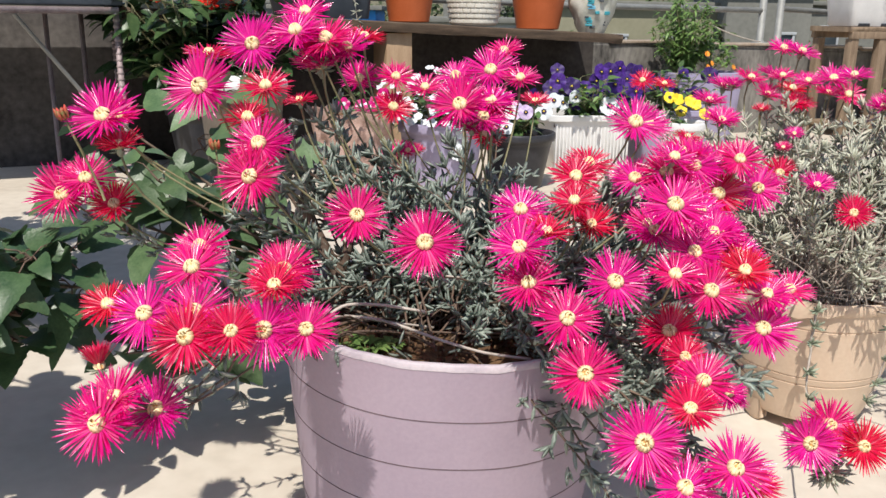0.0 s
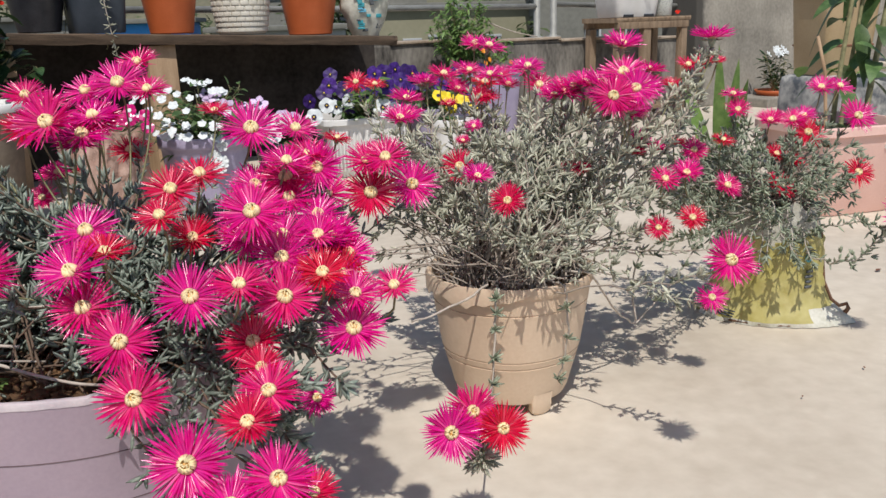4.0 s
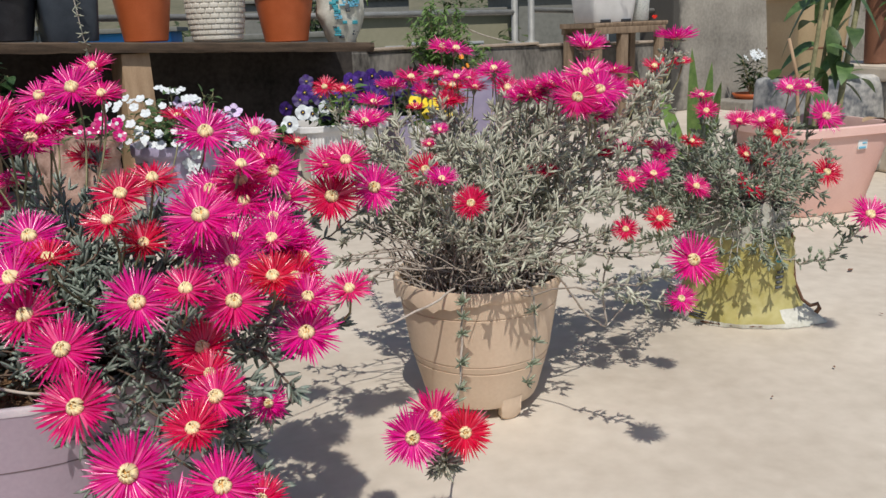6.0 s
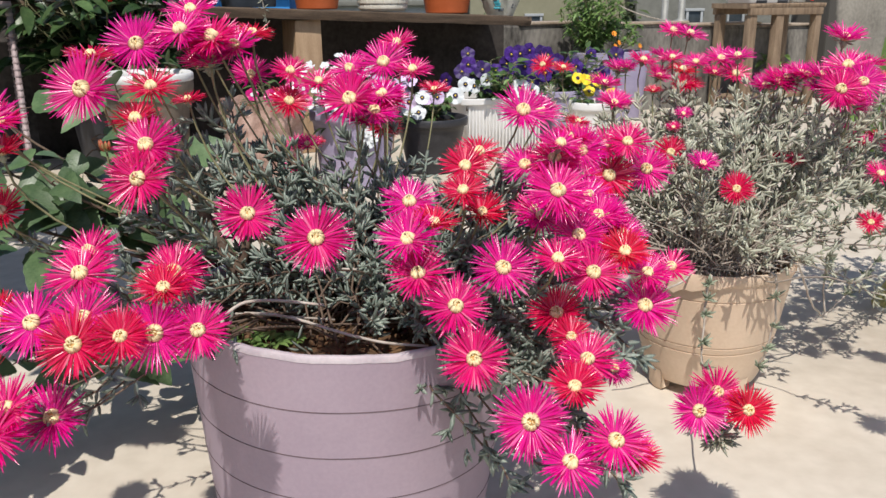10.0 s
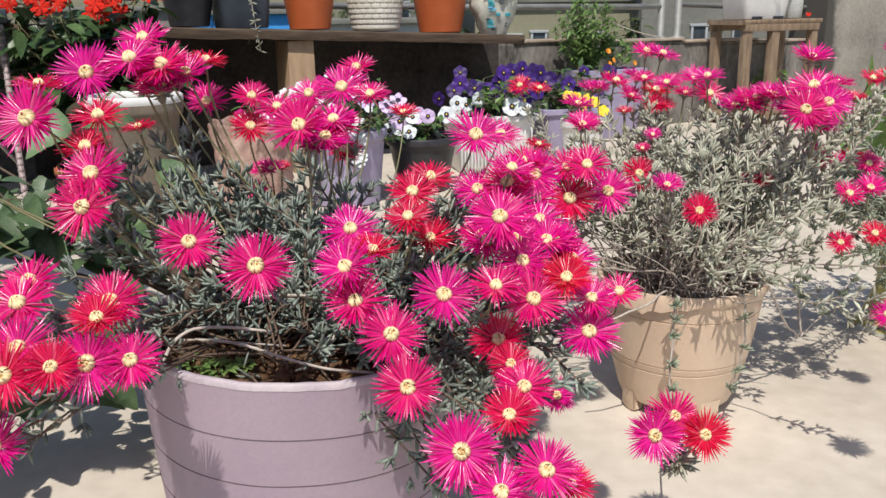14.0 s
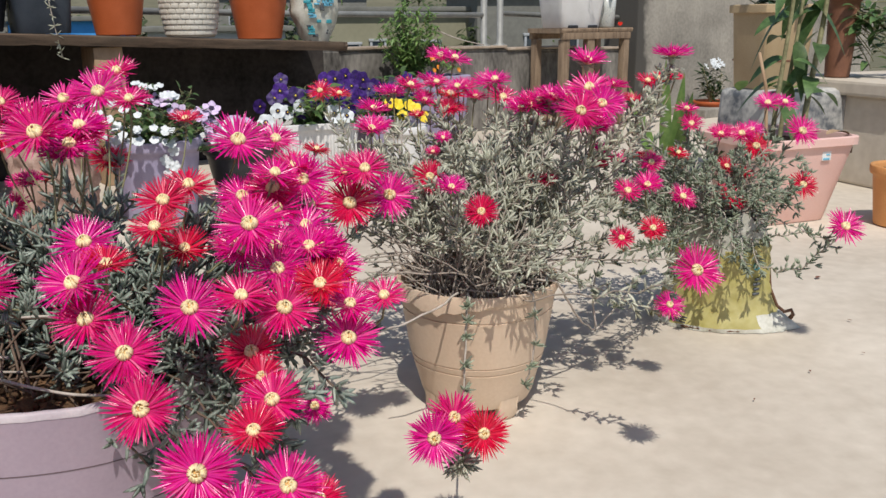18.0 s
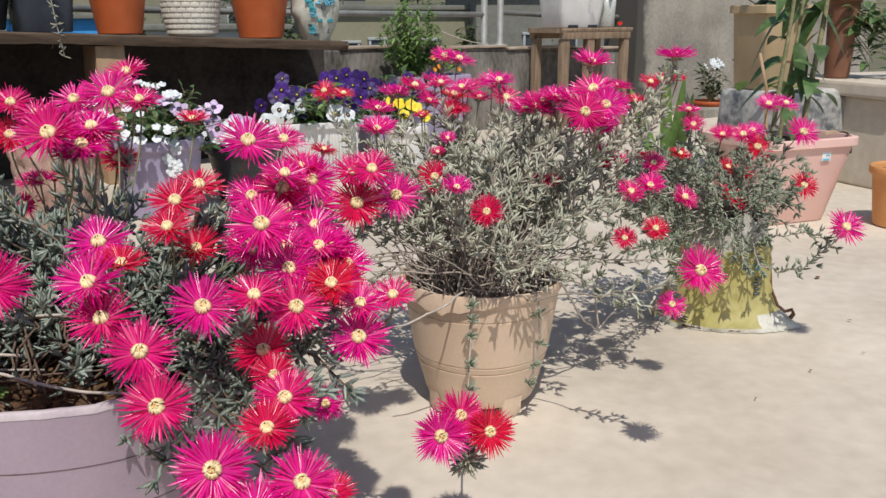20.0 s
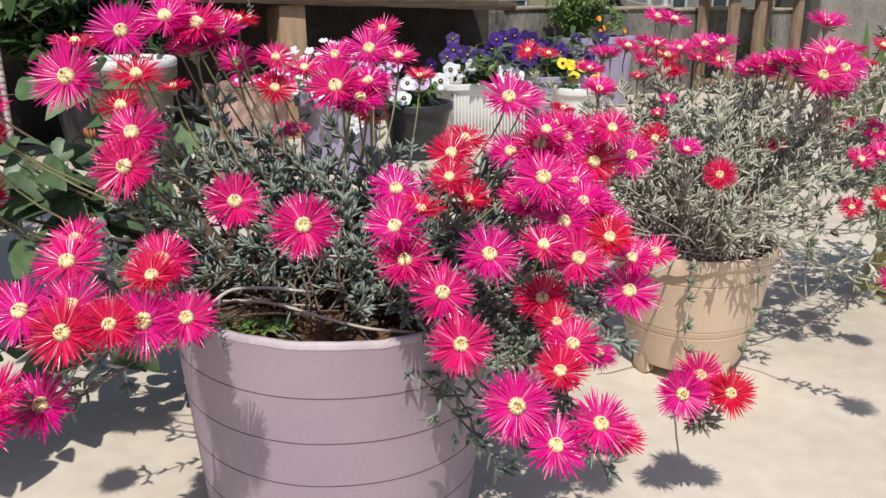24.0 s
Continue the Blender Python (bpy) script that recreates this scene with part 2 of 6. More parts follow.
DARK_EYE = mat("dark_flower_eye", (0.012, 0.004, 0.03), (0.03, 0.01, 0.06), 90, 0.6)
JUTE = mat("peach_sacking", (0.32, 0.19, 0.15), (0.56, 0.40, 0.34), 25, 0.95, 0.9, 140)
SACK_YELLOW = mat("yellow_printed_sack", (0.35, 0.30, 0.07), (0.55, 0.50, 0.24), 11, 0.38, 0.4, 60, patch=1.2)
SACK_WHITE = mat("white_woven_sack", (0.46, 0.45, 0.36), (0.70, 0.69, 0.62), 16, 0.45, 0.3, 150)
SACK_CLEAR = mat("silvery_sack", (0.35, 0.335, 0.28), (0.57, 0.555, 0.49), 18, 0.3, 0.5, 120)
SACK_EDGE = mat("brown_sack_seam", (0.10, 0.05, 0.03), (0.18, 0.09, 0.05), 30, 0.6)
PRINT_DARK = mat("dark_print", (0.07, 0.08, 0.09), (0.12, 0.13, 0.14), 60, 0.6)
PRINT_TEAL = mat("teal_print", (0.03, 0.26, 0.32), (0.08, 0.38, 0.44), 60, 0.5)
PRINT_WHITE = mat("white_print", (0.74, 0.74, 0.72), (0.80, 0.80, 0.78), 60, 0.5)
STICKER = mat("blue_sticker", (0.12, 0.42, 0.60), (0.2, 0.5, 0.66), 60, 0.4)
HOUSE = mat("ochre_house_wall", (0.20, 0.19, 0.125), (0.27, 0.255, 0.18), 0.3, 0.9, 0.1, 6)
HOUSE_GREY = mat("grey_house_wall", (0.13, 0.13, 0.115), (0.24, 0.235, 0.21), 0.3, 0.9, 0.1, 6)
HOUSE_WHITE = mat("white_house_wall", (0.36, 0.38, 0.40), (0.46, 0.47, 0.48), 0.3, 0.9, 0.1, 6)
HOUSE_BLUE = mat("blue_tarpaulin", (0.02, 0.20, 0.55), (0.05, 0.30, 0.68), 0.5, 0.6, 0.1, 6)
PANE = mat("dark_window_pane", (0.02, 0.03, 0.04), (0.06, 0.07, 0.08), 1, 0.15, 0.0, 6)
TREE_LEAF = leaf_mat("tree_leaf", (0.035, 0.06, 0.02), (0.09, 0.12, 0.045), 0.6, 0.4, 0.2)
BARK = mat("tree_bark", (0.08, 0.055, 0.035), (0.16, 0.12, 0.08), 4, 0.9, 0.5, 20)
LAND = mat("far_ground", (0.10, 0.10, 0.06), (0.20, 0.18, 0.12), 0.08, 0.95, 0.0, 1)


# ---- geometry ----
class Shape:
    """Vertices and faces, gathered piece by piece."""

    def __init__(self):
        self.v, self.f, self.keep = [], [], None

    def add(self, verts, faces):
        k = len(self.v)
        self.v.extend(tuple(p) for p in verts)
        self.f.extend(tuple(i + k for i in f) for f in faces)
        return self

    def box(self, x, y, z, sx, sy, sz, bevel=0.004, taper=1.0, rz=0.0, wob=0.0):
        """A box on its base centre, chamfered; taper widens the top."""
        bm = bmesh.new()
        bmesh.ops.create_cube(bm, size=1)
        for p in bm.verts:
            k = taper if p.co.z > 0 else 1.0
            p.co = Vector((p.co.x * sx * k, p.co.y * sy * k, (p.co.z + 0.5) * sz))
        if bevel:
            bmesh.ops.bevel(bm, geom=list(bm.edges), offset=bevel, segments=2, affect="EDGES", profile=0.6)
        m = Matrix.Translation((x, y, z)) @ Matrix.Rotation(rz, 4, "Z")
        bm.verts.index_update()
        pts = []
        for p in bm.verts:
            q = m @ p.co
            if wob:
                q += Vector((noise.noise(q * 9), noise.noise(q * 9 + Vector((7, 0, 0))), noise.noise(q * 9 + Vector((0, 7, 0))))) * wob
            pts.append(q)
        self.add(pts, [[q.index for q in f.verts] for f in bm.faces])
        bm.free()
        return self

    def plank(self, length, width, thick, seed, ragged=0.006, n=60):
        """A sawn board along x, hung from its top face, with ragged long edges."""
        pts, faces = [], []
        for i in range(n + 1):
            x = length * (i / n - 0.5)
            k = lambda q: ragged * (noise.noise(Vector((x * 4, q, seed))) + 0.6 * noise.noise(Vector((x * 17, q, seed))))
            w0, w1, t = width / 2 + k(1), width / 2 + k(2), thick + k(3)
            sag = k(4) * 0.4
            for y, z in ((-w0 + 0.004, sag), (w1, sag), (w1, -t), (-w0 + 0.006 + k(5), -t), (-w0 + k(6) * 0.5, -t * 0.5), (-w0, sag - 0.005)):
                pts.append((x, y, z))
        for i in range(n):
            for j in range(6):
                a, b = i * 6 + j, i * 6 + (j + 1) % 6
                faces.append((a, a + 6, b + 6, b))
        faces += [tuple(range(6)), tuple(range(n * 6, n * 6 + 6))]
        return self.add(pts, faces)

    def lathe(self, profile, n=48, x=0.0, y=0.0, wob=0.0, seed=0.0, square=0.0, rz=0.0, chip=0.0):
        """Turns a profile of (radius, height); wob makes it uneven, square pushes the round towards a rounded square."""
        pts, faces = [], []
        for r, z in profile:
            for i in range(n):
                a = 2 * math.pi * i / n
                c, s = math.cos(a), math.sin(a)
                k = 1.0
                if square:
                    k = 1.0 / (abs(c) ** square + abs(s) ** square) ** (1.0 / square)
                w = 1 + wob * noise.noise(Vector((c * 1.7 + seed, s * 1.7, z * 6)))
                ca, sa = math.cos(a + rz), math.sin(a + rz)
                pts.append((x + r * k * w * ca, y + r * k * w * sa, z + wob * 0.12 * noise.noise(Vector((c * 2.1, s * 2.1 + seed, 3))) + chip * (noise.noise(Vector((c * 7, s * 7, seed))) + 0.5 * noise.noise(Vector((c * 19, s * 19, seed))))))
        for j in range(len(profile) - 1):
            for i in range(n):
                k = (i + 1) % n
                faces.append((j * n + i, j * n + k, (j + 1) * n + k, (j + 1) * n + i))
        return self.add(pts, faces)

    def disc(self, r, z, x=0.0, y=0.0, n=32, rough=0.0):
        pts = [(x, y, z)]
        faces = []
        rings = 7
        for j in range(1, rings + 1):
            for i in range(n):
                a = 2 * math.pi * i / n
                q = Vector((x + r * j / rings * math.cos(a), y + r * j / rings * math.sin(a), z))
                q.z += rough * noise.noise(q * 38) + rough * 0.6 * noise.noise(q * 95)
                pts.append(q)
        for i in range(n):
            faces.append((0, 1 + i, 1 + (i + 1) % n))
        for j in range(rings - 1):
            for i in range(n):
                a, b = 1 + j * n + i, 1 + j * n + (i + 1) % n
                faces.append((a, a + n, b + n, b))
        return self.add(pts, faces)

    def tube(self, path, r0, r1=None, n=5):
        """A tapered tube along a list of points."""
        r1 = r0 if r1 is None else r1
        path = [Vector(p) for p in path]
        pts, faces, m = [], [], len(path)
        side = Vector((0.31, 0.87, 0.38))
        for j, p in enumerate(path):
            t = (path[min(j + 1, m - 1)] - path[max(j - 1, 0)]).normalized()
            u = t.cross(side)
            u = u.normalized() if u.length > 1e-4 else t.orthogonal().normalized()
            w = t.cross(u)
            r = r0 + (r1 - r0) * j / max(1, m - 1)
            for i in range(n):
                a = 2 * math.pi * i / n
                pts.append(p + (u * math.cos(a) + w * math.sin(a)) * r)
        for j in range(m - 1):
            for i in range(n):
                k = (i + 1) % n
                faces.append((j * n + i, j * n + k, (j + 1) * n + k, (j + 1) * n + i))
        faces.append(tuple(range(n)))
        faces.append(tuple(range((m - 1) * n, m * n)))
        return self.add(pts, faces)

    def needle(self, base, way, length, width, bend=0.25):
        """A fleshy three-sided leaf."""
        if self.keep and not self.keep(base):
            return self
        way = way.normalized()
        u = way.orthogonal().normalized()
        if u.z < 0:
            u = -u
        w = way.cross(u)
        up = Vector((0, 0, 1)) - way * way.z
        pts = []
        for k, r in ((0.0, 0.5), (0.40, 1.0), (0.76, 0.66)):
            q = base + way * length * k + up * length * bend * 0.45 * k * k
            for i in range(3):
                a = 2.094 * i + 0.5
                pts.append(q + (u * math.cos(a) + w * math.sin(a)) * width * r * 0.5)
        pts.append(base + way * length + up * length * bend * 0.45)
        return self.add(pts, ((0, 1, 4, 3), (1, 2, 5, 4), (2, 0, 3, 5), (3, 4, 7, 6), (4, 5, 8, 7), (5, 3, 6, 8), (6, 7, 9), (7, 8, 9), (8, 6, 9)))

    def blade(self, base, way, up, length, width, droop=0.3, fold=0.25, rows=5, ovate=0.0, notch=0.0):
        """A broad leaf: a folded, drooping, pointed sheet with two skins' worth of bend across it."""
        way = way.normalized()
        side = way.cross(up)
        side = side.normalized() if side.length > 1e-4 else way.orthogonal().normalized()
        nrm = side.cross(way).normalized()
        pts, faces = [], []
        for j in range(rows + 1):
            s = j / rows
            wd = width * 0.5 * (math.sin(math.pi * min(1, s ** (0.75 - ovate) * 0.96 + 0.04)) ** (0.8 - 0.2 * ovate)) * (1 if s < 1 else 0.05)
            if notch and j % 2:
                wd *= 1 - notch
            c = base + way * length * s - Vector((0, 0, 1)) * droop * length * s * s
            pts.append(c + side * wd + nrm * fold * wd)
            pts.append(c)
            pts.append(c - side * wd + nrm * fold * wd)
        for j in range(rows):
            a = j * 3
            faces += [(a, a + 1, a + 4, a + 3), (a + 1, a + 2, a + 5, a + 4)]
        return self.add(pts, faces)

    def mesh(self, name, material, smooth=True):
        me = bpy.data.meshes.new(name)
        me.from_pydata(self.v, [], self.f)
        me.materials.append(material)
        if smooth:
            me.shade_smooth()
        me.update()
        return me


def thing(name, x, y, z, label, category, group="", rz=0.0):
    ob = new(name)
    ob.location, ob.rotation_euler = (x, y, z), (0, 0, rz)
    ob.empty_display_size = 0.05
    return tagged(ob, label, category, group)


def part(name, shape, material, parent, label="", smooth=True, kind=""):
    ob = new(name, shape.mesh(name, material, smooth))
    ob.parent = parent
    return tagged(ob, label, "", "", kind)


def sharp(ob, angle=35):
    """Smooth shading that keeps the edges of hard things."""
    ob.data.set_sharp_from_angle(angle=radians(angle))
    return ob


def setting(name, shape, material, label, category, x=0, y=0, z=0, rz=0.0):
    ob = new(name, shape.mesh(name, material, False))
    ob.location, ob.rotation_euler = (x, y, z), (0, 0, rz)
    return tagged(ob, label, category, "", "structure")


BACK_TURN = radians(22.0)


def back(a, b):
    """A place by the back wall: a metres along it, b metres behind its inner face."""
    return (0.9272 * a - 0.3746 * b, 4.3 + 0.3746 * a + 0.9272 * b)


rnd = random.Random(5)


# ---- the roof terrace ----
def terrace():
    g = Shape()
    n = 60
    pts, faces = [], []
    for j in range(n + 1):
        for i in range(n + 1):
            x, y = -7 + 14 * i / n, -5 + 12 * j / n
            pts.append((x, y, 0.0025 * noise.noise(Vector((x * 1.3, y * 1.3, 0)))))
    for j in range(n):
        for i in range(n):
            a = j * (n + 1) + i
            faces.append((a, a + 1, a + n + 2, a + n + 1))
    g.add(pts, faces)
    setting("floor", g, CONCRETE, "sunlit beige concrete screed of the roof terrace", "floor")
    slab = Shape().box(0, 1, -0.36, 14, 12, 0.35, 0)
    setting("roof_slab", slab, CEMENT, "grey concrete slab under the terrace floor", "slab")
    top = lambda a: 0.515 - 0.026 * (a - 1.1)
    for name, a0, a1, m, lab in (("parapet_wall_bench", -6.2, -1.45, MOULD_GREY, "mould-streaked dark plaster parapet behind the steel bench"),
                                 ("parapet_wall_back", -1.45, 0.86, MOULD_SHADE, "mould-stained plaster parapet, darkened to carry the plank shelf's shade"),
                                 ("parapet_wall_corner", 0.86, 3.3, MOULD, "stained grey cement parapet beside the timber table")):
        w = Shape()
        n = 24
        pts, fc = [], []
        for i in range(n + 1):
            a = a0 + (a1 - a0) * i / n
            h = 0.578 - 0.041 * (a + 0.05) if m is MOULD_SHADE else 0.655 if m is MOULD_GREY else top(a)
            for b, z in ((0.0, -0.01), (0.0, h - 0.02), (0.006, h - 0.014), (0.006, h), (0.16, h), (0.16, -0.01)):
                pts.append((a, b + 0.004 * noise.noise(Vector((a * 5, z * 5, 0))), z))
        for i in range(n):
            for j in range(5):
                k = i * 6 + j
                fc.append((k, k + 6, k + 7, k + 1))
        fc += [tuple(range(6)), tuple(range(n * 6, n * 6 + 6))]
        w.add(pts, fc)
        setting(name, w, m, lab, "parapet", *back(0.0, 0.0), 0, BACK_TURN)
    c = Shape()
    for k in range(4):
        a = 0.95 + k * 0.6
        c.box(a + 0.3, 0.08, top(a + 0.3) + 0.001, 0.594, 0.19, 0.014, 0.004, wob=0.004)
    setting("parapet_coping", c, COPING, "thin rust-stained cement coping along the parapet", "coping", *back(0.0, 0.0), 0, BACK_TURN)
    w = Shape().box(1.6, 0.15, 0, 3.2, 0.3, 2.6, 0.01)
    setting("wall_right", w, CEMENT_DARK_EDGE, "plain grey cement-plastered wall of the stair head", "wall", *back(3.22, -0.12), 0, BACK_TURN)
    w = Shape().box(-2.6, 0.06, 0, 5.2, 0.12, 0.485, 0.006)
    setting("parapet_wall_left", w, MOULD, "mould-stained parapet closing the side of the terrace", "parapet", -6.0, 2.0, 0, radians(90))
    w = Shape().box(0, 0, 0, 12, 0.14, 0.9, 0.006)
    setting("parapet_wall_near", w, MOULD, "cement parapet closing the terrace behind the viewer", "parapet", 0, -4.4, 0)


terrace()


def ledge():
    """Low masonry ledge at the right with a worn face and top slab."""
    g = Shape().box(0.9, 0.3, 0, 1.8, 0.6, 0.36, 0.012, wob=0.008)
    setting("masonry_ledge", g, CONCRETE, "low grey cement ledge with a worn, stained face", "ledge", 2.74, 2.70, 0, radians(8))
    g = Shape().box(0.9, 0.3, 0.36, 1.86, 0.66, 0.06, 0.012, wob=0.006)
    setting("ledge_top", g, CONCRETE, "pale cement slab on top of the low ledge", "slab", 2.74, 2.70, 0, radians(8))


ledge()


# ---- pots ----
def soil_disc(parent, r, z, crumbs=60, x=0, y=0):
    g = Shape().disc(r, z, x, y, 40, 0.012)
    part("soil", g, SOIL, parent, "dark crumbly potting soil")
    c = Shape()
    for _ in range(crumbs):
        a, q = rnd.uniform(0, 6.28), r * math.sqrt(rnd.random()) * 0.93
        s = rnd.uniform(0.003, 0.009)
        c.box(x + q * math.cos(a), y + q * math.sin(a), z - 0.001, s, s * rnd.uniform(0.6, 1.2), s * 0.8, 0, 0.6, rnd.uniform(0, 3))
    part("soil_litter", c, SOIL, parent, kind="stuff")


def big_lilac_pot():
    pot = thing("plant_pot", 0.0055, 0.9685, 0.005, "large round lilac-painted pot with thin ring grooves", "plant pot")
    prof = [(0.0, 0.004), (0.156, 0.004), (0.162, 0.0), (0.168, 0.006)]
    radius = lambda z: 0.166 + 0.0355 * z / 0.314
    rings = [0.034, 0.089, 0.1445, 0.1995, 0.2555]
    for k in range(25):
        prof.append((radius(0.012 + 0.012 * k), 0.012 + 0.012 * k))
    prof += [(0.2010, 0.309), (0.2015, 0.314)]
    body = part("body", Shape().lathe(prof, 96, wob=0.008, seed=3.3), LILAC, pot)
    pot.rotation_euler = (0, radians(1.7), 0)
    lip = [(0.2019, 0.3125), (0.2014, 0.3180), (0.200, 0.3195), (0.1955, 0.3195), (0.1935, 0.317), (0.192, 0.311), (0.1885, 0.25)]
    part("lip", Shape().lathe(lip, 160, wob=0.008, seed=3.3, chip=0.0016), LILAC_WORN, pot, "pale worn lip of the pot")
    # each groove is a thin dark band laid on the smooth wall
    for q in rings:
        g = Shape().lathe([(radius(q) - 0.001, q - 0.0009), (radius(q) + 0.0005, q - 0.0004), (radius(q) + 0.0005, q + 0.0003), (radius(q) - 0.001, q + 0.0008)], 96, wob=0.008, seed=3.3)
        part("ring_groove", g, GROOVE, body, "thin dark ring groove")
    soil_disc(pot, 0.191, 0.285, crumbs=520)
    for pts, r in ((((-0.142, -0.136, 0.316), (-0.134, -0.114, 0.334), (-0.117, -0.094, 0.341), (-0.08, -0.094, 0.342), (-0.03, -0.106, 0.340)), 0.0022),
                   (((-0.12, -0.07, 0.318), (-0.085, -0.085, 0.322), (-0.054, -0.0945, 0.318), (-0.029, -0.1125, 0.316), (-0.004, -0.1275, 0.314), (0.033, -0.15, 0.313), (0.08, -0.158, 0.312)), 0.0020),
                   (((-0.04, -0.06, 0.365), (0.0, -0.07, 0.37), (0.04, -0.07, 0.362)), 0.0017),
                   (((0.02, -0.11, 0.31), (0.035, -0.12, 0.33), (0.04, -0.10, 0.345)), 0.0014),
                   (((-0.16, -0.02, 0.3), (-0.1, -0.06, 0.312), (-0.02, -0.06, 0.305)), 0.0016)):
        twig = Shape()
        path = [Vector(p) for p in pts]
        fine = [path[i].lerp(path[i + 1], k / 4) for i in range(len(path) - 1) for k in range(4)] + [path[-1]]
        for q in range(2):
            fine = [fine[0]] + [(fine[i - 1] + fine[i] * 2 + fine[i + 1]) / 4 for i in range(1, len(fine) - 1)] + [fine[-1]]
        twig.tube(fine, r, r * 0.75, 7)
        part("dry_runner", twig, TWIG, pot, "bare pale dry runner lying on the soil")
    return pot


big_lilac_pot()


def seedling(x, y, z, n, size):
    """A low rosette of small soft green leaves growing wild in the soil."""
    weed = thing("weed_seedling", x, y, z, "tiny soft green weed growing in the potting soil", "weed", group="weeds in the lilac pot")
    for k in range(n):
        a = 6.28 * k / n + rnd.uniform(-0.3, 0.3)
        d = Vector((math.cos(a), math.sin(a), rnd.uniform(0.5, 1.1)))
        lf = Shape()
        q = d.normalized() * size * 0.35
        lf.tube([Vector((0, 0, -0.004)), q], 0.0007, 0.0006, 4)
        for h in (-0.8, 0.0, 0.8):
            e = Matrix.Rotation(h, 3, "Z") @ d
            lf.blade(q, e, Vector((0, 0, 1)), size * rnd.uniform(0.5, 0.75), size * 0.24, 0.5, 0.2, 4)
        part("leaf", lf, FERN, weed)


for spot in ((-0.106, 0.893, 7, 0.034), (-0.077, 0.872, 8, 0.036), (-0.052, 0.884, 6, 0.026), (-0.09, 0.850, 6, 0.026)):
    seedling(spot[0], spot[1], 0.292, spot[2], spot[3])


def tan_pot():
    pot = thing("plant_pot", 0.626, 1.35, 0, "tan plastic pot with feet, rolled rim and ring lines", "plant pot")
    prof = [(0.0, 0.022), (0.086, 0.020), (0.0945, 0.023), (0.0995, 0.034), (0.1075, 0.064), (0.1157, 0.092), (0.1142, 0.0927), (0.1144, 0.0943), (0.1162, 0.0952),
            (0.1193, 0.105), (0.1180, 0.1057), (0.1182, 0.1073), (0.1200, 0.1082), (0.1325, 0.19), (0.1311, 0.1907), (0.1313, 0.1923), (0.1330, 0.1932),
            (0.1364, 0.2185), (0.1385, 0.2195), (0.1412, 0.224), (0.1425, 0.233), (0.1418, 0.238), (0.1385, 0.239), (0.134, 0.235), (0.131, 0.2), (0.128, 0.16)]
    sharp(part("body", Shape().lathe(prof, 96, wob=0.008, seed=1.1), TAN, pot), 24)
    for a in (-163, -73, 17, 107):
        pts, fc = [], []
        for i in range(9):
            t = radians(a - 11 + 22 * i / 8)
            low = 0.0 + 0.005 * abs(i / 4 - 1) ** 3
            for r, z in ((0.1015, 0.040), (0.0985, 0.025), (0.0985, low + 0.004), (0.0955, low), (0.080, low), (0.078, 0.05)):
                pts.append((r * math.cos(t), r * math.sin(t), z))
        for i in range(8):
            for k in range(5):
                q = i * 6 + k
                fc.append((q, q + 6, q + 7, q + 1))
        fc += [tuple(range(6)), tuple(range(48, 54))]
        part("foot", Shape().add(pts, fc), TAN, pot)
    lip = Shape()
    for a0, a1, dz in ((-192, -93, 0.026),):
        pts, fc = [], []
        for i in range(25):
            a = radians(a0 + (a1 - a0) * i / 24)
            d = dz * (0.8 + 0.14 * math.sin(i * 0.6) + 0.09 * math.sin(i * 1.9) + 0.06 * math.sin(i * 3.7)) * min(1.0, 0.12 + (24 - i) / 7)
            for r, z in ((0.1428, 0.2395), (0.1448, 0.231), (0.1440, 0.231 - d)):
                pts.append((r * math.cos(a), r * math.sin(a), z))
        for i in range(24):
            k = i * 3
            fc += [(k, k + 1, k + 4, k + 3), (k + 1, k + 2, k + 5, k + 4)]
        lip.add(pts, fc)
    part("peeling_rim", lip, TAN, pot, "sun-bleached peeling flap of the rim")
    soil_disc(pot, 0.132, 0.205, crumbs=90)
    return pot


tan_pot()


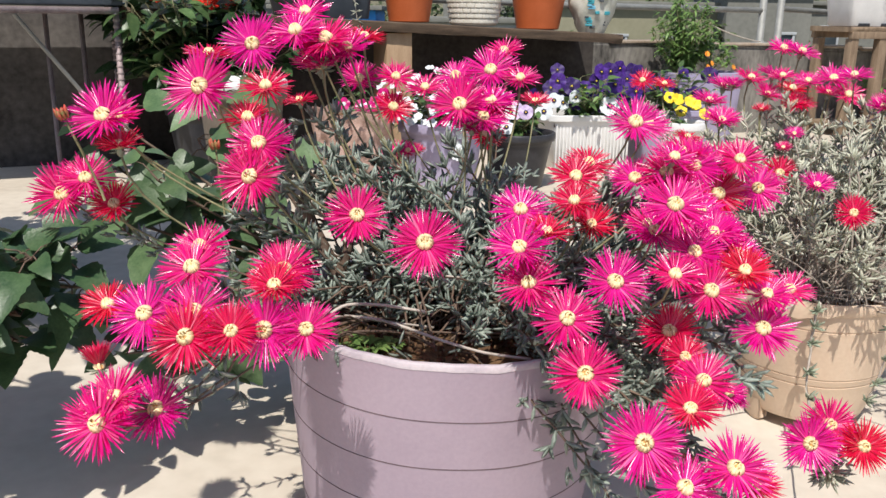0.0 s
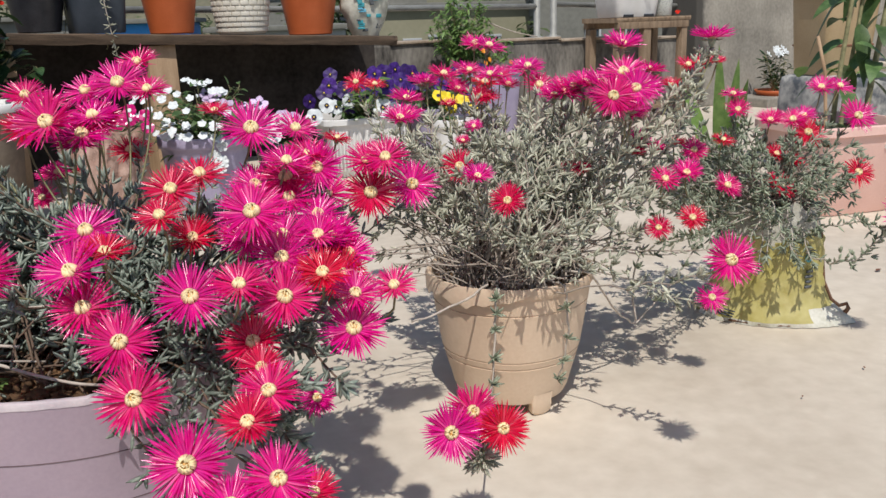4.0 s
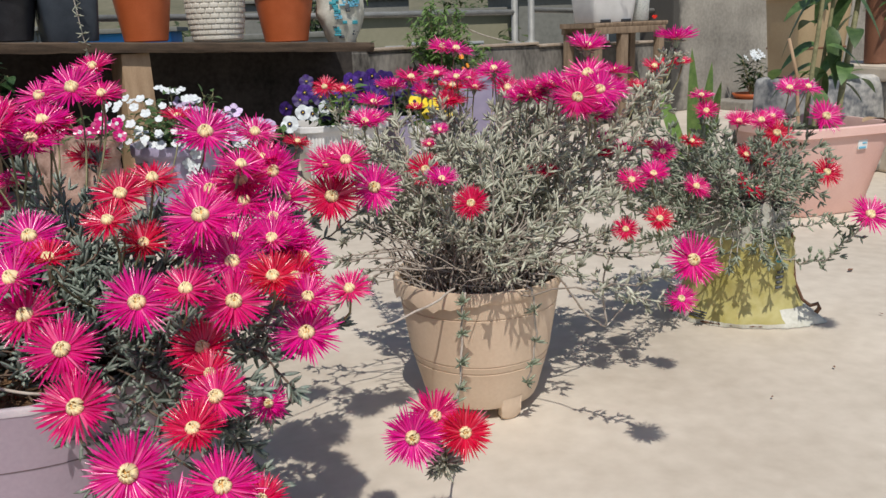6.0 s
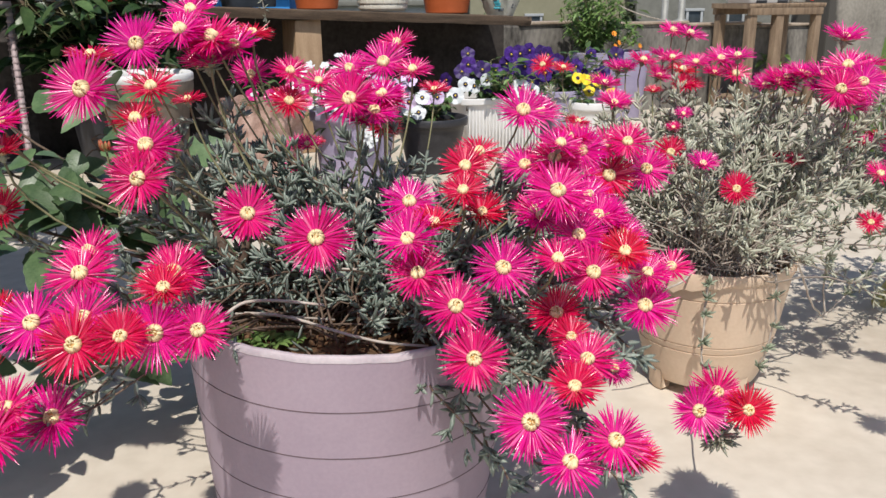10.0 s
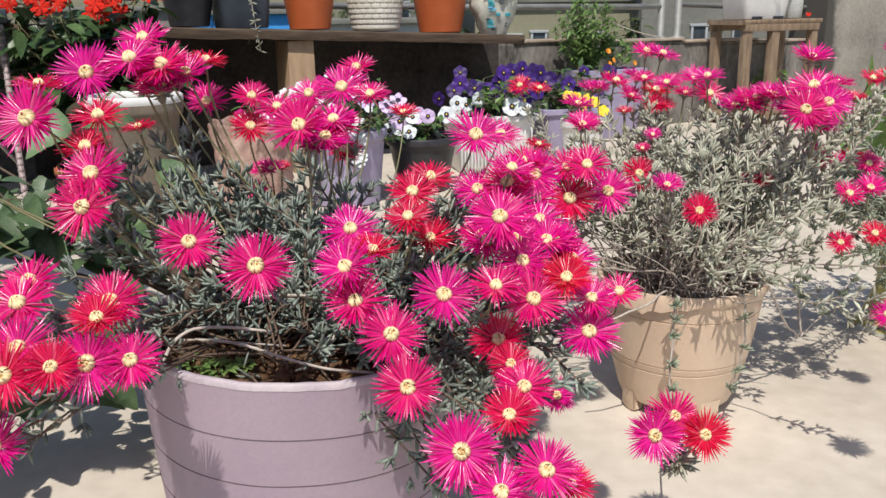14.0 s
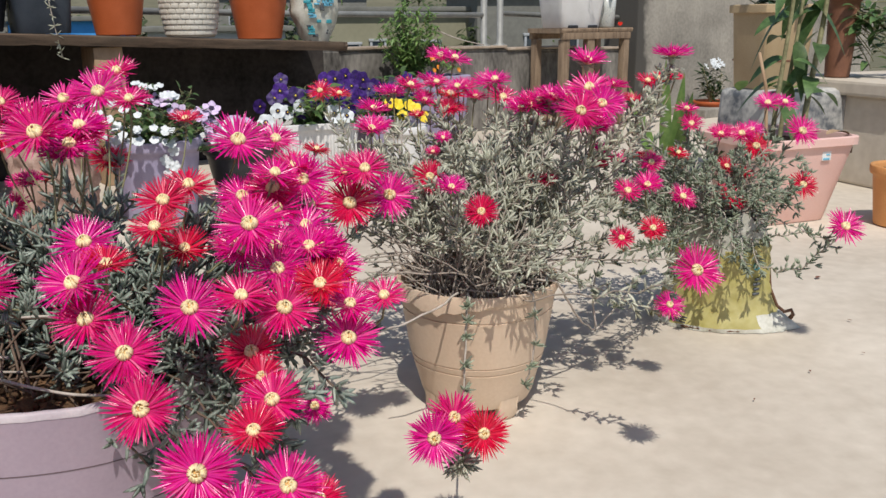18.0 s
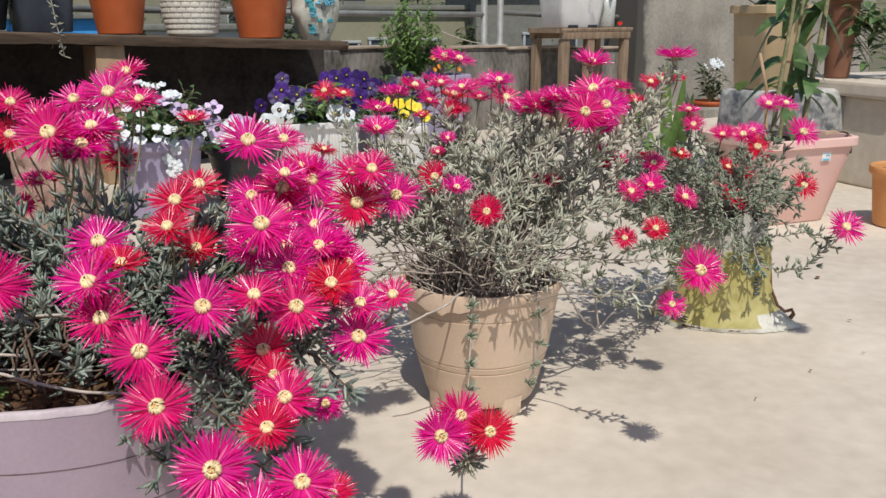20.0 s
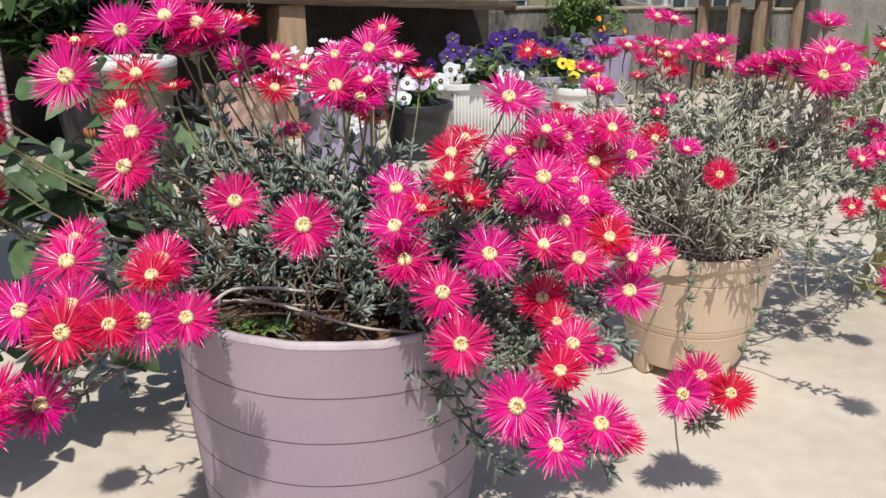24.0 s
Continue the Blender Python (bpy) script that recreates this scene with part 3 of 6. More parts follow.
def grow_bag():
    bag = thing("grow_bag", 1.270, 1.600, 0, "slumped yellow and white printed plastic sack used as a planter", "grow bag", rz=radians(-30))
    pts, fc = [], []
    n, rows = 72, 28
    for j in range(rows + 1):
        s = j / rows
        for i in range(n):
            a = 2 * math.pi * i / n
            flat = 0.62 + 0.1 * s
            r = 0.114 * (1.05 - 0.20 * s + 0.16 * math.exp(-((s - 0.02) / 0.10) ** 2))
            x, y = r * math.cos(a), r * flat * math.sin(a)
            x += 0.036 * max(0, math.cos(a)) ** 3 * max(0, 1 - s / 0.32) ** 1.5
            q = Vector((math.cos(a) * 2.2, math.sin(a) * 2.2, s * 3))
            w = 1 + 0.09 * noise.noise(q * 1.4) + 0.06 * noise.noise(q * 4) + (0.10 if s > 0.7 else 0.03) * noise.noise(q * 9)
            pts.append((x * w, y * w, 0.002 + s * 0.258 + 0.02 * noise.noise(q * 1.6) * s * s))
    for j in range(rows):
        for i in range(n):
            k = (i + 1) % n
            fc.append((j * n + i, j * n + k, (j + 1) * n + k, (j + 1) * n + i))
    low, mid, top = Shape(), Shape(), Shape()
    for f in fc:
        j = f[0] // n
        ang = (f[0] % n) / n
        lowj = 0.6 + 2 * noise.noise(Vector((ang * 9, 0, 0))) + (3 if ang > 0.86 or ang < 0.1 else 0)
        (low if j < lowj else mid if j < 20 + 3 * noise.noise(Vector((ang * 14, 3, 0))) else top).f.append(f)
    for g in (low, mid, top):
        g.v = pts
    part("lower_band", low, SACK_WHITE, bag, "white printed band round the base")
    body = part("body", mid, SACK_YELLOW, bag, "yellow printed plastic")
    part("mouth", top, SACK_CLEAR, bag, "crumpled silvery upper edge")
    seam = Shape().tube([(0.118 * 1.1 * math.cos(a), 0.083 * math.sin(a), 0.006) for a in [radians(q) for q in range(-175, 6, 9)]], 0.003, 0.003, 5)
    part("seam", seam, SACK_EDGE, bag, "brown stitched base seam")
    side = Shape().tube([(0.100, -0.008, 0.2), (0.107, -0.010, 0.14), (0.113, -0.013, 0.09), (0.130, -0.018, 0.052), (0.146, -0.02, 0.040), (0.160, -0.022, 0.046), (0.164, -0.022, 0.036), (0.158, -0.022, 0.026)], 0.0028, 0.005, 6)
    part("side_seam", side, SACK_EDGE, bag, "brown folded side seam with a curled tab")
    pr = Shape()
    for k, (a, z, w, h) in enumerate(((-45, 0.085, 0.018, 0.005), (-45, 0.096, 0.014, 0.005), (-45, 0.107, 0.02, 0.005), (-44, 0.118, 0.016, 0.005))):
        t = radians(a)
        pr.box(0.112 * math.cos(t), 0.079 * math.sin(t), z, w, 0.004, h, 0, 1, t + math.pi / 2)
    part("print", pr, PRINT_DARK, body, "dark printed text bars")
    lg = Shape()
    t = radians(-45)
    lg.tube([(0.109 * math.cos(t) + 0.008 * math.cos(t + 1.57) * math.cos(q), 0.078 * math.sin(t) + 0.008 * math.sin(t + 1.57) * math.cos(q), 0.15 + 0.008 * math.sin(q)) for q in [0.5 * i for i in range(13)]], 0.0026, 0.0026, 5)
    part("print_mark", lg, PRINT_TEAL, body, "teal printed round mark")
    ln = Shape()
    for k in range(3):
        t = radians(-128 + k)
        ln.box(0.132 * math.cos(t), 0.094 * math.sin(t), 0.018 + k * 0.006, 0.04, 0.004, 0.0022, 0, 1, t + math.pi / 2)
    part("print_lines", ln, PRINT_DARK, body, "thin dark printed lines")
    soil_disc(bag, 0.058, 0.225, crumbs=30)
    return bag


grow_bag()


def round_pot(x, y, z, r, h, material, label, taper=0.76, lip=0.008, rings=0, group="", soil=True, wob=0.0):
    pot = thing("plant_pot", x, y, z, label, "plant pot", group)
    r0 = r * taper
    prof = [(0, 0.004), (r0 * 0.93, 0.002), (r0, 0.006)]
    for k in range(9):
        s = k / 8
        q = r0 + (r - r0) * s
        if rings and k % 2:
            q *= 1.02
        prof.append((q, 0.008 + s * (h * 0.84)))
    prof += [(r + lip, h * 0.86), (r + lip * 1.25, h * 0.9), (r + lip * 1.25, h * 0.985), (r + lip, h), (r, h), (r - 0.006, h * 0.96), (r - 0.008, h * 0.8)]
    part("body", Shape().lathe(prof, 44, wob=wob, seed=x), material, pot)
    if soil:
        soil_disc(pot, r - 0.007, h * 0.88, crumbs=12)
    return pot


def box_pot(x, y, z, w, d, h, material, label, taper=0.8, rz=0.0, group="", rim=0.012):
    pot = thing("planter", x, y, z, label, "planter", group, rz)
    wall = Shape()
    sq, n = 9.0, 64
    prof = [(0.0, 0.004), (taper * 0.97, 0.002), (taper, 0.008), (0.985, h * 0.9), (1.0 + rim / w * 2, h * 0.905), (1.0 + rim / w * 2, h * 0.99), (1.0 + rim / w, h), (0.96, h), (0.945, h * 0.96), (0.93, h * 0.8)]
    pts, fc = [], []
    for r, q in prof:
        for i in range(n):
            a = 2 * math.pi * (i + 0.5) / n
            c, s = math.cos(a), math.sin(a)
            m = r / (abs(c) ** sq + abs(s) ** sq) ** (1 / sq)
            pts.append((m * c * w / 2, m * s * d / 2, q))
    for j in range(len(prof) - 1):
        for i in range(n):
            m = (i + 1) % n
            fc.append((j * n + i, j * n + m, (j + 1) * n + m, (j + 1) * n + i))
    wall.add(pts, fc)
    sharp(part("body", wall, material, pot))
    so = Shape().box(0, 0, h * 0.8, w * 0.9, d * 0.9, 0.02, 0)
    part("soil", so, SOIL, pot, "dark potting soil")
    return pot


# ---- flowers of the ice plants ----
def flower_mesh(name, seed, material, petals, cup):
    """A daisy of many narrow, folded petals; its radius is one unit."""
    r = random.Random(seed)
    g = Shape()
    for k in range(petals):
        layer = k % 3
        a = 2 * math.pi * (k + r.uniform(-0.35, 0.35)) / petals
        ln = r.uniform(0.80, 1.04) * (1.0, 0.95, 0.86)[layer]
        lift = (cup, cup + 0.12, cup + 0.26)[layer] + r.uniform(-0.10, 0.12)
        wd = r.uniform(0.042, 0.064)
        out = Vector((math.cos(a), math.sin(a), 0))
        tw = r.uniform(-0.7, 0.7)
        side = Vector((-math.sin(a) * math.cos(tw), math.cos(a) * math.cos(tw), math.sin(tw)))
        curl = r.uniform(-0.16, 0.18)
        pts = []
        for s, w in ((0.10, 0.45), (0.38, 0.9), (0.66, 1.0), (0.88, 0.62)):
            e = lift + curl * s
            c = out * (ln * s * math.cos(e)) + Vector((0, 0, ln * s * math.sin(e)))
            nrm = Vector((-out.x * math.sin(e), -out.y * math.sin(e), math.cos(e)))
            pts += [c + side * wd * w * 0.5 + nrm * 0.013 * w, c - nrm * 0.006, c - side * wd * w * 0.5 + nrm * 0.013 * w]
        e = lift + curl
        pts.append(out * ln * math.cos(e) + Vector((0, 0, ln * math.sin(e))))
        fc = []
        for j in range(3):
            q = j * 3
            fc += [(q, q + 1, q + 4, q + 3), (q + 1, q + 2, q + 5, q + 4)]
        fc += [(9, 10, 12), (10, 11, 12)]
        g.add(pts, fc)
    return g.mesh(name, material)


def centre_mesh(name, seed):
    """A tight cone of stamens, split by dark gaps, with a loose outer ring."""
    r = random.Random(seed)
    g = Shape()
    for k in range(44):
        a = 2 * math.pi * k / 44 + r.uniform(-0.05, 0.05)
        if math.sin(a * 3 + seed) > 0.93:
            continue
        b = Vector((0.13 * math.cos(a), 0.13 * math.sin(a), 0.0))
        m = Vector((0.165 * math.cos(a), 0.165 * math.sin(a), 0.11))
        t = Vector((0.085 * math.cos(a), 0.085 * math.sin(a), 0.25 + r.uniform(-0.02, 0.03)))
        g.tube([b, m, t], 0.013, 0.019, 3)
    for k in range(17):
        a, q = r.uniform(0, 6.28), 0.095 * math.sqrt(r.random())
        g.tube([(q * 1.2 * math.cos(a), q * 1.2 * math.sin(a), 0.06), (q * math.cos(a), q * math.sin(a), 0.26 + r.uniform(0, 0.04))], 0.013, 0.018, 3)
    own = len(g.f)
    g.lathe([(0.145, 0.0), (0.14, 0.08), (0.08, 0.17), (0.0, 0.19)], 12)
    me = g.mesh(name, STAMEN)
    me.materials.append(HEART)
    for f in me.polygons[own:]:
        f.material_index = 1
    return me


def calyx_mesh(name):
    g = Shape().lathe([(0.02, -0.34), (0.07, -0.32), (0.13, -0.2), (0.155, -0.06), (0.13, 0.02), (0.0, 0.05)], 8)
    for k in range(5):
        a = 1.2566 * k
        d = Vector((math.cos(a), math.sin(a), -0.15))
        g.needle(d * 0.11 + Vector((0, 0, -0.05)), d, 0.4, 0.09, 0.7)
    return g.mesh(name, NEEDLE_FRESH)


FLOWERS = [[flower_mesh("petals", 10 * h + k, PETALS[h], 112 + 6 * k, (0.10, 0.26, 0.02, 0.38, 0.95)[k]) for k in range(5)] for h in range(3)]
CENTRES = [centre_mesh("centre", 3 + k) for k in range(2)]
CALYX = calyx_mesh("calyx")
TIPS = {}


def bloom(plant, x, y, z, size, hue, face):
    """One open flower of a plant: size is its radius; face 1 looks at the viewer's side, 0 looks up."""
    r = rnd
    d = Vector((-0.08, -0.86, 0.5)) * face + Vector((0.02, -0.10, 1.0)) * (1 - face)
    d += Vector((r.uniform(-0.22, 0.22), r.uniform(-0.12, 0.12), r.uniform(-0.18, 0.18)))
    d.normalize()
    turn = d.to_track_quat("Z", "Y").to_matrix().to_4x4() @ Matrix.Rotation(r.uniform(0, 6.28), 4, "Z")
    k = r.choice((0, 0, 1, 2)) if face > 0.45 else r.choice((1, 3, 0))
    k = 4 if face < 0 else k
    ob = new("flower", FLOWERS[hue][k])
    ob.parent = plant
    ob.matrix_basis = Matrix.Translation(Vector((x, y, z)) - plant.location) @ turn @ Matrix.Scale(size * (1.14 if plant is FRONT else 0.99), 4)
    tagged(ob, ("bright magenta flower", "rose-red flower", "scarlet flower")[hue])
    c = new("centre", CENTRES[r.randrange(2)])
    c.parent = ob
    c.scale = (1.2, 1.2, 0.95)
    tagged(c, "cream-yellow stamens")
    q = new("calyx", CALYX)
    q.parent = ob
    TIPS.setdefault(plant.name, []).append((Vector((x, y, z)) - d * size * 0.3, d, size))
    return ob


def curve(a, b, c, d, n=9):
    out = []
    for i in range(n + 1):
        t = i / n
        u = 1 - t
        out.append(a * u ** 3 + b * 3 * u * u * t + c * 3 * u * t * t + d * t ** 3)
    return out


def sprig(twigs, leaves, path, r0, r1, start, gap, length, width, tuft=0.25, off=Vector()):
    """A stem with pairs of fleshy leaves along it and short leafy side shoots."""
    path = [p - off for p in path]
    for p in path[1:-1]:
        p += Vector((rnd.uniform(-1, 1), rnd.uniform(-1, 1), rnd.uniform(-1, 1))) * 0.006
    twigs.tube(path, r0, r1, 5)
    total = sum((path[i + 1] - path[i]).length for i in range(len(path) - 1))
    s = total * start
    run, i = 0.0, 0
    spin = rnd.uniform(0, 6.28)
    while s < total:
        while i < len(path) - 2 and run + (path[i + 1] - path[i]).length < s:
            run += (path[i + 1] - path[i]).length
            i += 1
        seg = path[i + 1] - path[i]
        if seg.length < 1e-6:
            break
        p = path[i] + seg * ((s - run) / seg.length)
        t = seg.normalized()
        u = t.orthogonal().normalized()
        w = t.cross(u)
        spin += 1.57 + rnd.uniform(-0.3, 0.3)
        for h in (0, math.pi):
            o = u * math.cos(spin + h) + w * math.sin(spin + h)
            leaves.needle(p, t * rnd.uniform(0.5, 1.0) + o * rnd.uniform(0.7, 1.0), length * rnd.uniform(0.7, 1.15), width * rnd.uniform(0.8, 1.2))
            if rnd.random() < tuft:
                e = p + (t * 0.5 + o) * length * 0.7
                for q in range(5):
                    dd = o * 0.8 + t * 0.6 + Vector((rnd.uniform(-1, 1), rnd.uniform(-1, 1), rnd.uniform(-0.6, 1))) * 0.75
                    leaves.needle(e, dd, length * rnd.uniform(0.6, 0.95), width * 0.9)
        s += gap * rnd.uniform(0.75, 1.3)
    p, t = path[-1], (path[-1] - path[-2]).normalized()
    for q in range(9):
        dd = t + Vector((rnd.uniform(-1, 1), rnd.uniform(-1, 1), rnd.uniform(-1, 1))) * 0.85
        leaves.needle(p - t * rnd.uniform(0, 0.012), dd, length * rnd.uniform(0.65, 1.0), width)


def ellipsoid(c, r, shell=0.45):
    while True:
        q = Vector((rnd.uniform(-1, 1), rnd.uniform(-1, 1), rnd.uniform(-1, 1)))
        if shell < q.length < 1:
            return Vector((c[0] + q.x * r[0], c[1] + q.y * r[1], c[2] + q.z * r[2]))


def within(a, b):
    return Vector([rnd.uniform(p, q) for p, q in zip(a, b)])


# front ice plant
FRONT = thing("ice_plant", 0.0, 0.952, 0.29, "blue-green trailing ice plant crowded with magenta and red flowers", "flowering plant")
bloom(FRONT, -0.250, 0.898, 0.577, 0.0393, 0, 1.0)
bloom(FRONT, -0.212, 0.979, 0.617, 0.0361, 0, 0.9)
bloom(FRONT, -0.163, 0.978, 0.631, 0.0342, 0, 0.5)
bloom(FRONT, -0.129, 0.977, 0.623, 0.0353, 1, 0.6)
bloom(FRONT, -0.160, 1.033, 0.651, 0.0324, 0, 0.3)
bloom(FRONT, -0.109, 1.005, 0.612, 0.0313, 0, 0.6)
bloom(FRONT, -0.093, 1.044, 0.624, 0.0265, 2, 0.1)
bloom(FRONT, -0.251, 0.939, 0.607, 0.0271, 2, 0.0)
bloom(FRONT, -0.188, 0.922, 0.575, 0.0295, 2, 0.3)
bloom(FRONT, -0.103, 1.082, 0.572, 0.0283, 0, 0.4)
bloom(FRONT, -0.216, 0.956, 0.537, 0.0309, 2, 0.5)
bloom(FRONT, -0.188, 0.881, 0.520, 0.0362, 1, 0.7)
bloom(FRONT, -0.194, 0.860, 0.490, 0.0364, 1, 0.9)
bloom(FRONT, -0.081, 0.808, 0.463, 0.0319, 1, 0.7)
bloom(FRONT, -0.231, 0.795, 0.432, 0.0315, 1, 0.4)
bloom(FRONT, -0.229, 0.758, 0.422, 0.0339, 1, 0.7)
bloom(FRONT, -0.141, 0.740, 0.427, 0.0321, 1, 0.6)
bloom(FRONT, -0.143, 0.705, 0.423, 0.0278, 2, 0.5)
bloom(FRONT, -0.216, 0.712, 0.396, 0.0325, 0, 0.7)
bloom(FRONT, -0.174, 0.671, 0.394, 0.0274, 2, 0.9)
bloom(FRONT, -0.149, 0.685, 0.391, 0.0329, 0, 0.9)
bloom(FRONT, -0.114, 0.688, 0.390, 0.0289, 1, 0.8)
bloom(FRONT, -0.211, 0.668, 0.390, 0.0321, 2, 0.9)
bloom(FRONT, -0.065, 1.214, 0.566, 0.0290, 1, 0.6)
bloom(FRONT, -0.022, 1.135, 0.558, 0.0271, 1, 0.4)
bloom(FRONT, 0.019, 1.173, 0.571, 0.0318, 0, 0.5)
bloom(FRONT, 0.064, 1.143, 0.581, 0.0371, 0, 0.7)
bloom(FRONT, 0.084, 1.186, 0.604, 0.0280, 1, 0.3)
bloom(FRONT, -0.068, 1.200, 0.525, 0.0313, 2, 0.6)
bloom(FRONT, 0.021, 0.955, 0.555, 0.0379, 1, 0.6)
bloom(FRONT, 0.060, 1.006, 0.551, 0.0308, 1, 0.5)
bloom(FRONT, 0.061, 1.187, 0.490, 0.0283, 2, 0.3)
bloom(FRONT, 0.143, 0.893, 0.488, 0.0297, 2, 0.5)
bloom(FRONT, 0.167, 0.957, 0.491, 0.0297, 2, 0.5)
bloom(FRONT, 0.098, 0.762, 0.459, 0.0258, 2, 0.2)
bloom(FRONT, 0.112, 0.704, 0.397, 0.0309, 1, 0.9)
bloom(FRONT, 0.125, 0.668, 0.361, 0.0311, 1, 0.9)
bloom(FRONT, 0.166, 0.619, 0.324, 0.0330, 0, 0.9)
bloom(FRONT, 0.136, 0.847, 0.471, 0.0266, 2, 0.5)
bloom(FRONT, 0.160, 0.882, 0.438, 0.0279, 2, 0.4)
bloom(FRONT, 0.225, 0.996, 0.533, 0.0377, 0, 0.6)
bloom(FRONT, 0.225, 0.977, 0.471, 0.0326, 0, 0.7)
bloom(FRONT, 0.260, 0.971, 0.480, 0.0339, 1, 0.8)
bloom(FRONT, 0.296, 0.985, 0.486, 0.0331, 0, 0.7)
bloom(FRONT, 0.308, 1.045, 0.442, 0.0331, 1, 0.7)
bloom(FRONT, 0.225, 0.800, 0.479, 0.0350, 0, 0.7)
bloom(FRONT, 0.370, 1.117, 0.426, 0.0396, 2, 0.9)
bloom(FRONT, 0.252, 0.856, 0.440, 0.0305, 0, 0.6)
bloom(FRONT, 0.249, 0.804, 0.431, 0.0318, 0, 0.7)
bloom(FRONT, 0.211, 0.731, 0.430, 0.0264, 1, 0.6)
bloom(FRONT, 0.249, 0.745, 0.411, 0.0316, 1, 0.7)
bloom(FRONT, 0.285, 0.762, 0.425, 0.0279, 2, 0.4)
bloom(FRONT, 0.299, 0.896, 0.420, 0.0322, 0, 0.3)
bloom(FRONT, 0.218, 0.756, 0.366, 0.0313, 2, 0.7)
bloom(FRONT, 0.311, 0.770, 0.365, 0.0336, 0, 0.8)
bloom(FRONT, 0.315, 0.781, 0.396, 0.0278, 0, 0.5)
bloom(FRONT, 0.360, 0.833, 0.384, 0.0261, 1, 0.4)
bloom(FRONT, 0.230, 0.682, 0.349, 0.0291, 1, 0.6)
bloom(FRONT, 0.212, 0.654, 0.336, 0.0273, 2, 0.6)
bloom(FRONT, 0.234, 0.600, 0.312, 0.0301, 0, 0.6)
bloom(FRONT, 0.368, 1.126, 0.468, 0.0317, 1, 0.5)
bloom(FRONT, 0.391, 1.107, 0.474, 0.0329, 1, 0.5)
bloom(FRONT, 0.430, 1.138, 0.430, 0.0367, 0, 0.7)
bloom(FRONT, -0.362, 0.921, 0.541, 0.0406, 0, 0.6)
bloom(FRONT, -0.377, 1.000, 0.532, 0.0286, 1, 0.5)
bloom(FRONT, -0.349, 0.921, 0.509, 0.0280, 2, 0.1)
bloom(FRONT, -0.444, 0.985, 0.442, 0.0402, 1, 0.9)
bloom(FRONT, -0.406, 0.962, 0.465, 0.0336, 1, 0.6)
bloom(FRONT, -0.379, 0.971, 0.433, 0.0314, 2, 0.6)
bloom(FRONT, -0.313, 0.718, 0.283, 0.0383, 1, 0.9)
bloom(FRONT, -0.279, 0.775, 0.270, 0.0373, 0, 0.8)
bloom(FRONT, -0.304, 0.737, 0.300, 0.0342, 1, 0.5)
bloom(FRONT, -0.351, 0.857, 0.350, 0.0310, 2, 0.5)
bloom(FRONT, -0.265, 0.727, 0.388, 0.0338, 0, 0.8)
bloom(FRONT, 0.077, 0.800, 0.472, 0.0302, 0, 0.6)
bloom(FRONT, 0.073, 0.745, 0.449, 0.0317, 0, 0.7)
bloom(FRONT, 0.081, 0.735, 0.419, 0.0307, 1, 0.7)
bloom(FRONT, 0.165, 0.765, 0.412, 0.0341, 0, 0.9)
bloom(FRONT, -0.014, 0.780, 0.444, 0.0357, 1, 0.8)
bloom(FRONT, 0.157, 1.450, 0.510, 0.0294, 2, 0.1)
bloom(FRONT, 0.260, 0.620, 0.284, 0.0234, 2, 0.4)
bloom(FRONT, 0.196, 0.600, 0.294, 0.0302, 0, 0.6)
bloom(FRONT, 0.224, 0.720, 0.356, 0.0227, 2, 0.6)
bloom(FRONT, 0.287, 0.870, 0.433, 0.0312, 0, 0.4)
bloom(FRONT, -0.334, 0.780, 0.312, 0.026, 2, -0.05)
bloom(FRONT, 0.278, 1.150, 0.512, 0.0317, 0, 0.4)
bloom(FRONT, 0.271, 0.730, 0.317, 0.0191, 0, 0.7)
bloom(FRONT, -0.135, 0.990, 0.603, 0.0317, 0, 0.1)
bloom(FRONT, 0.047, 0.980, 0.538, 0.0322, 0, 0.3)
bloom(FRONT, 0.262, 0.950, 0.460, 0.0307, 0, 0.5)
bloom(FRONT, 0.212, 0.850, 0.447, 0.0264, 1, 0.3)
bloom(FRONT, 0.101, 1.120, 0.573, 0.0273, 1, 0.3)
bloom(FRONT, -0.072, 1.250, 0.423, 0.0225, 1, 0.6)
bloom(FRONT, -0.068, 1.300, 0.448, 0.0233, 1, 0.4)
bloom(FRONT, -0.038, 1.300, 0.449, 0.0161, 2, 0.3)
bloom(FRONT, 0.332, 1.150, 0.496, 0.0208, 2, 0.1)
bloom(FRONT, -0.160, 0.970, 0.556, 0.0205, 2, 0.1)
bloom(FRONT, -0.139, 1.000, 0.592, 0.0348, 0, 0.2)
bloom(FRONT, 0.036, 0.990, 0.528, 0.0285, 0, 0.3)
bloom(FRONT, 0.066, 1.200, 0.488, 0.0246, 2, 0.2)
bloom(FRONT, -0.049, 1.250, 0.456, 0.0206, 1, 0.3)
bloom(FRONT, 0.057, 1.000, 0.555, 0.0300, 0, 0.4)
bloom(FRONT, 0.305, 0.900, 0.423, 0.0310, 0, 0.5)
bloom(FRONT, 0.291, 0.930, 0.442, 0.0310, 0, 0.4)
bloom(FRONT, 0.319, 0.880, 0.409, 0.0290, 0, 0.5)
bloom(FRONT, 0.261, 0.950, 0.500, 0.0290, 0, 0.3)
bloom(FRONT, 0.218, 0.840, 0.443, 0.0290, 0, 0.5)
bloom(FRONT, 0.307, 0.860, 0.395, 0.0300, 2, 0.7)
bloom(FRONT, 0.287, 1.000, 0.499, 0.0280, 1, 0.2)
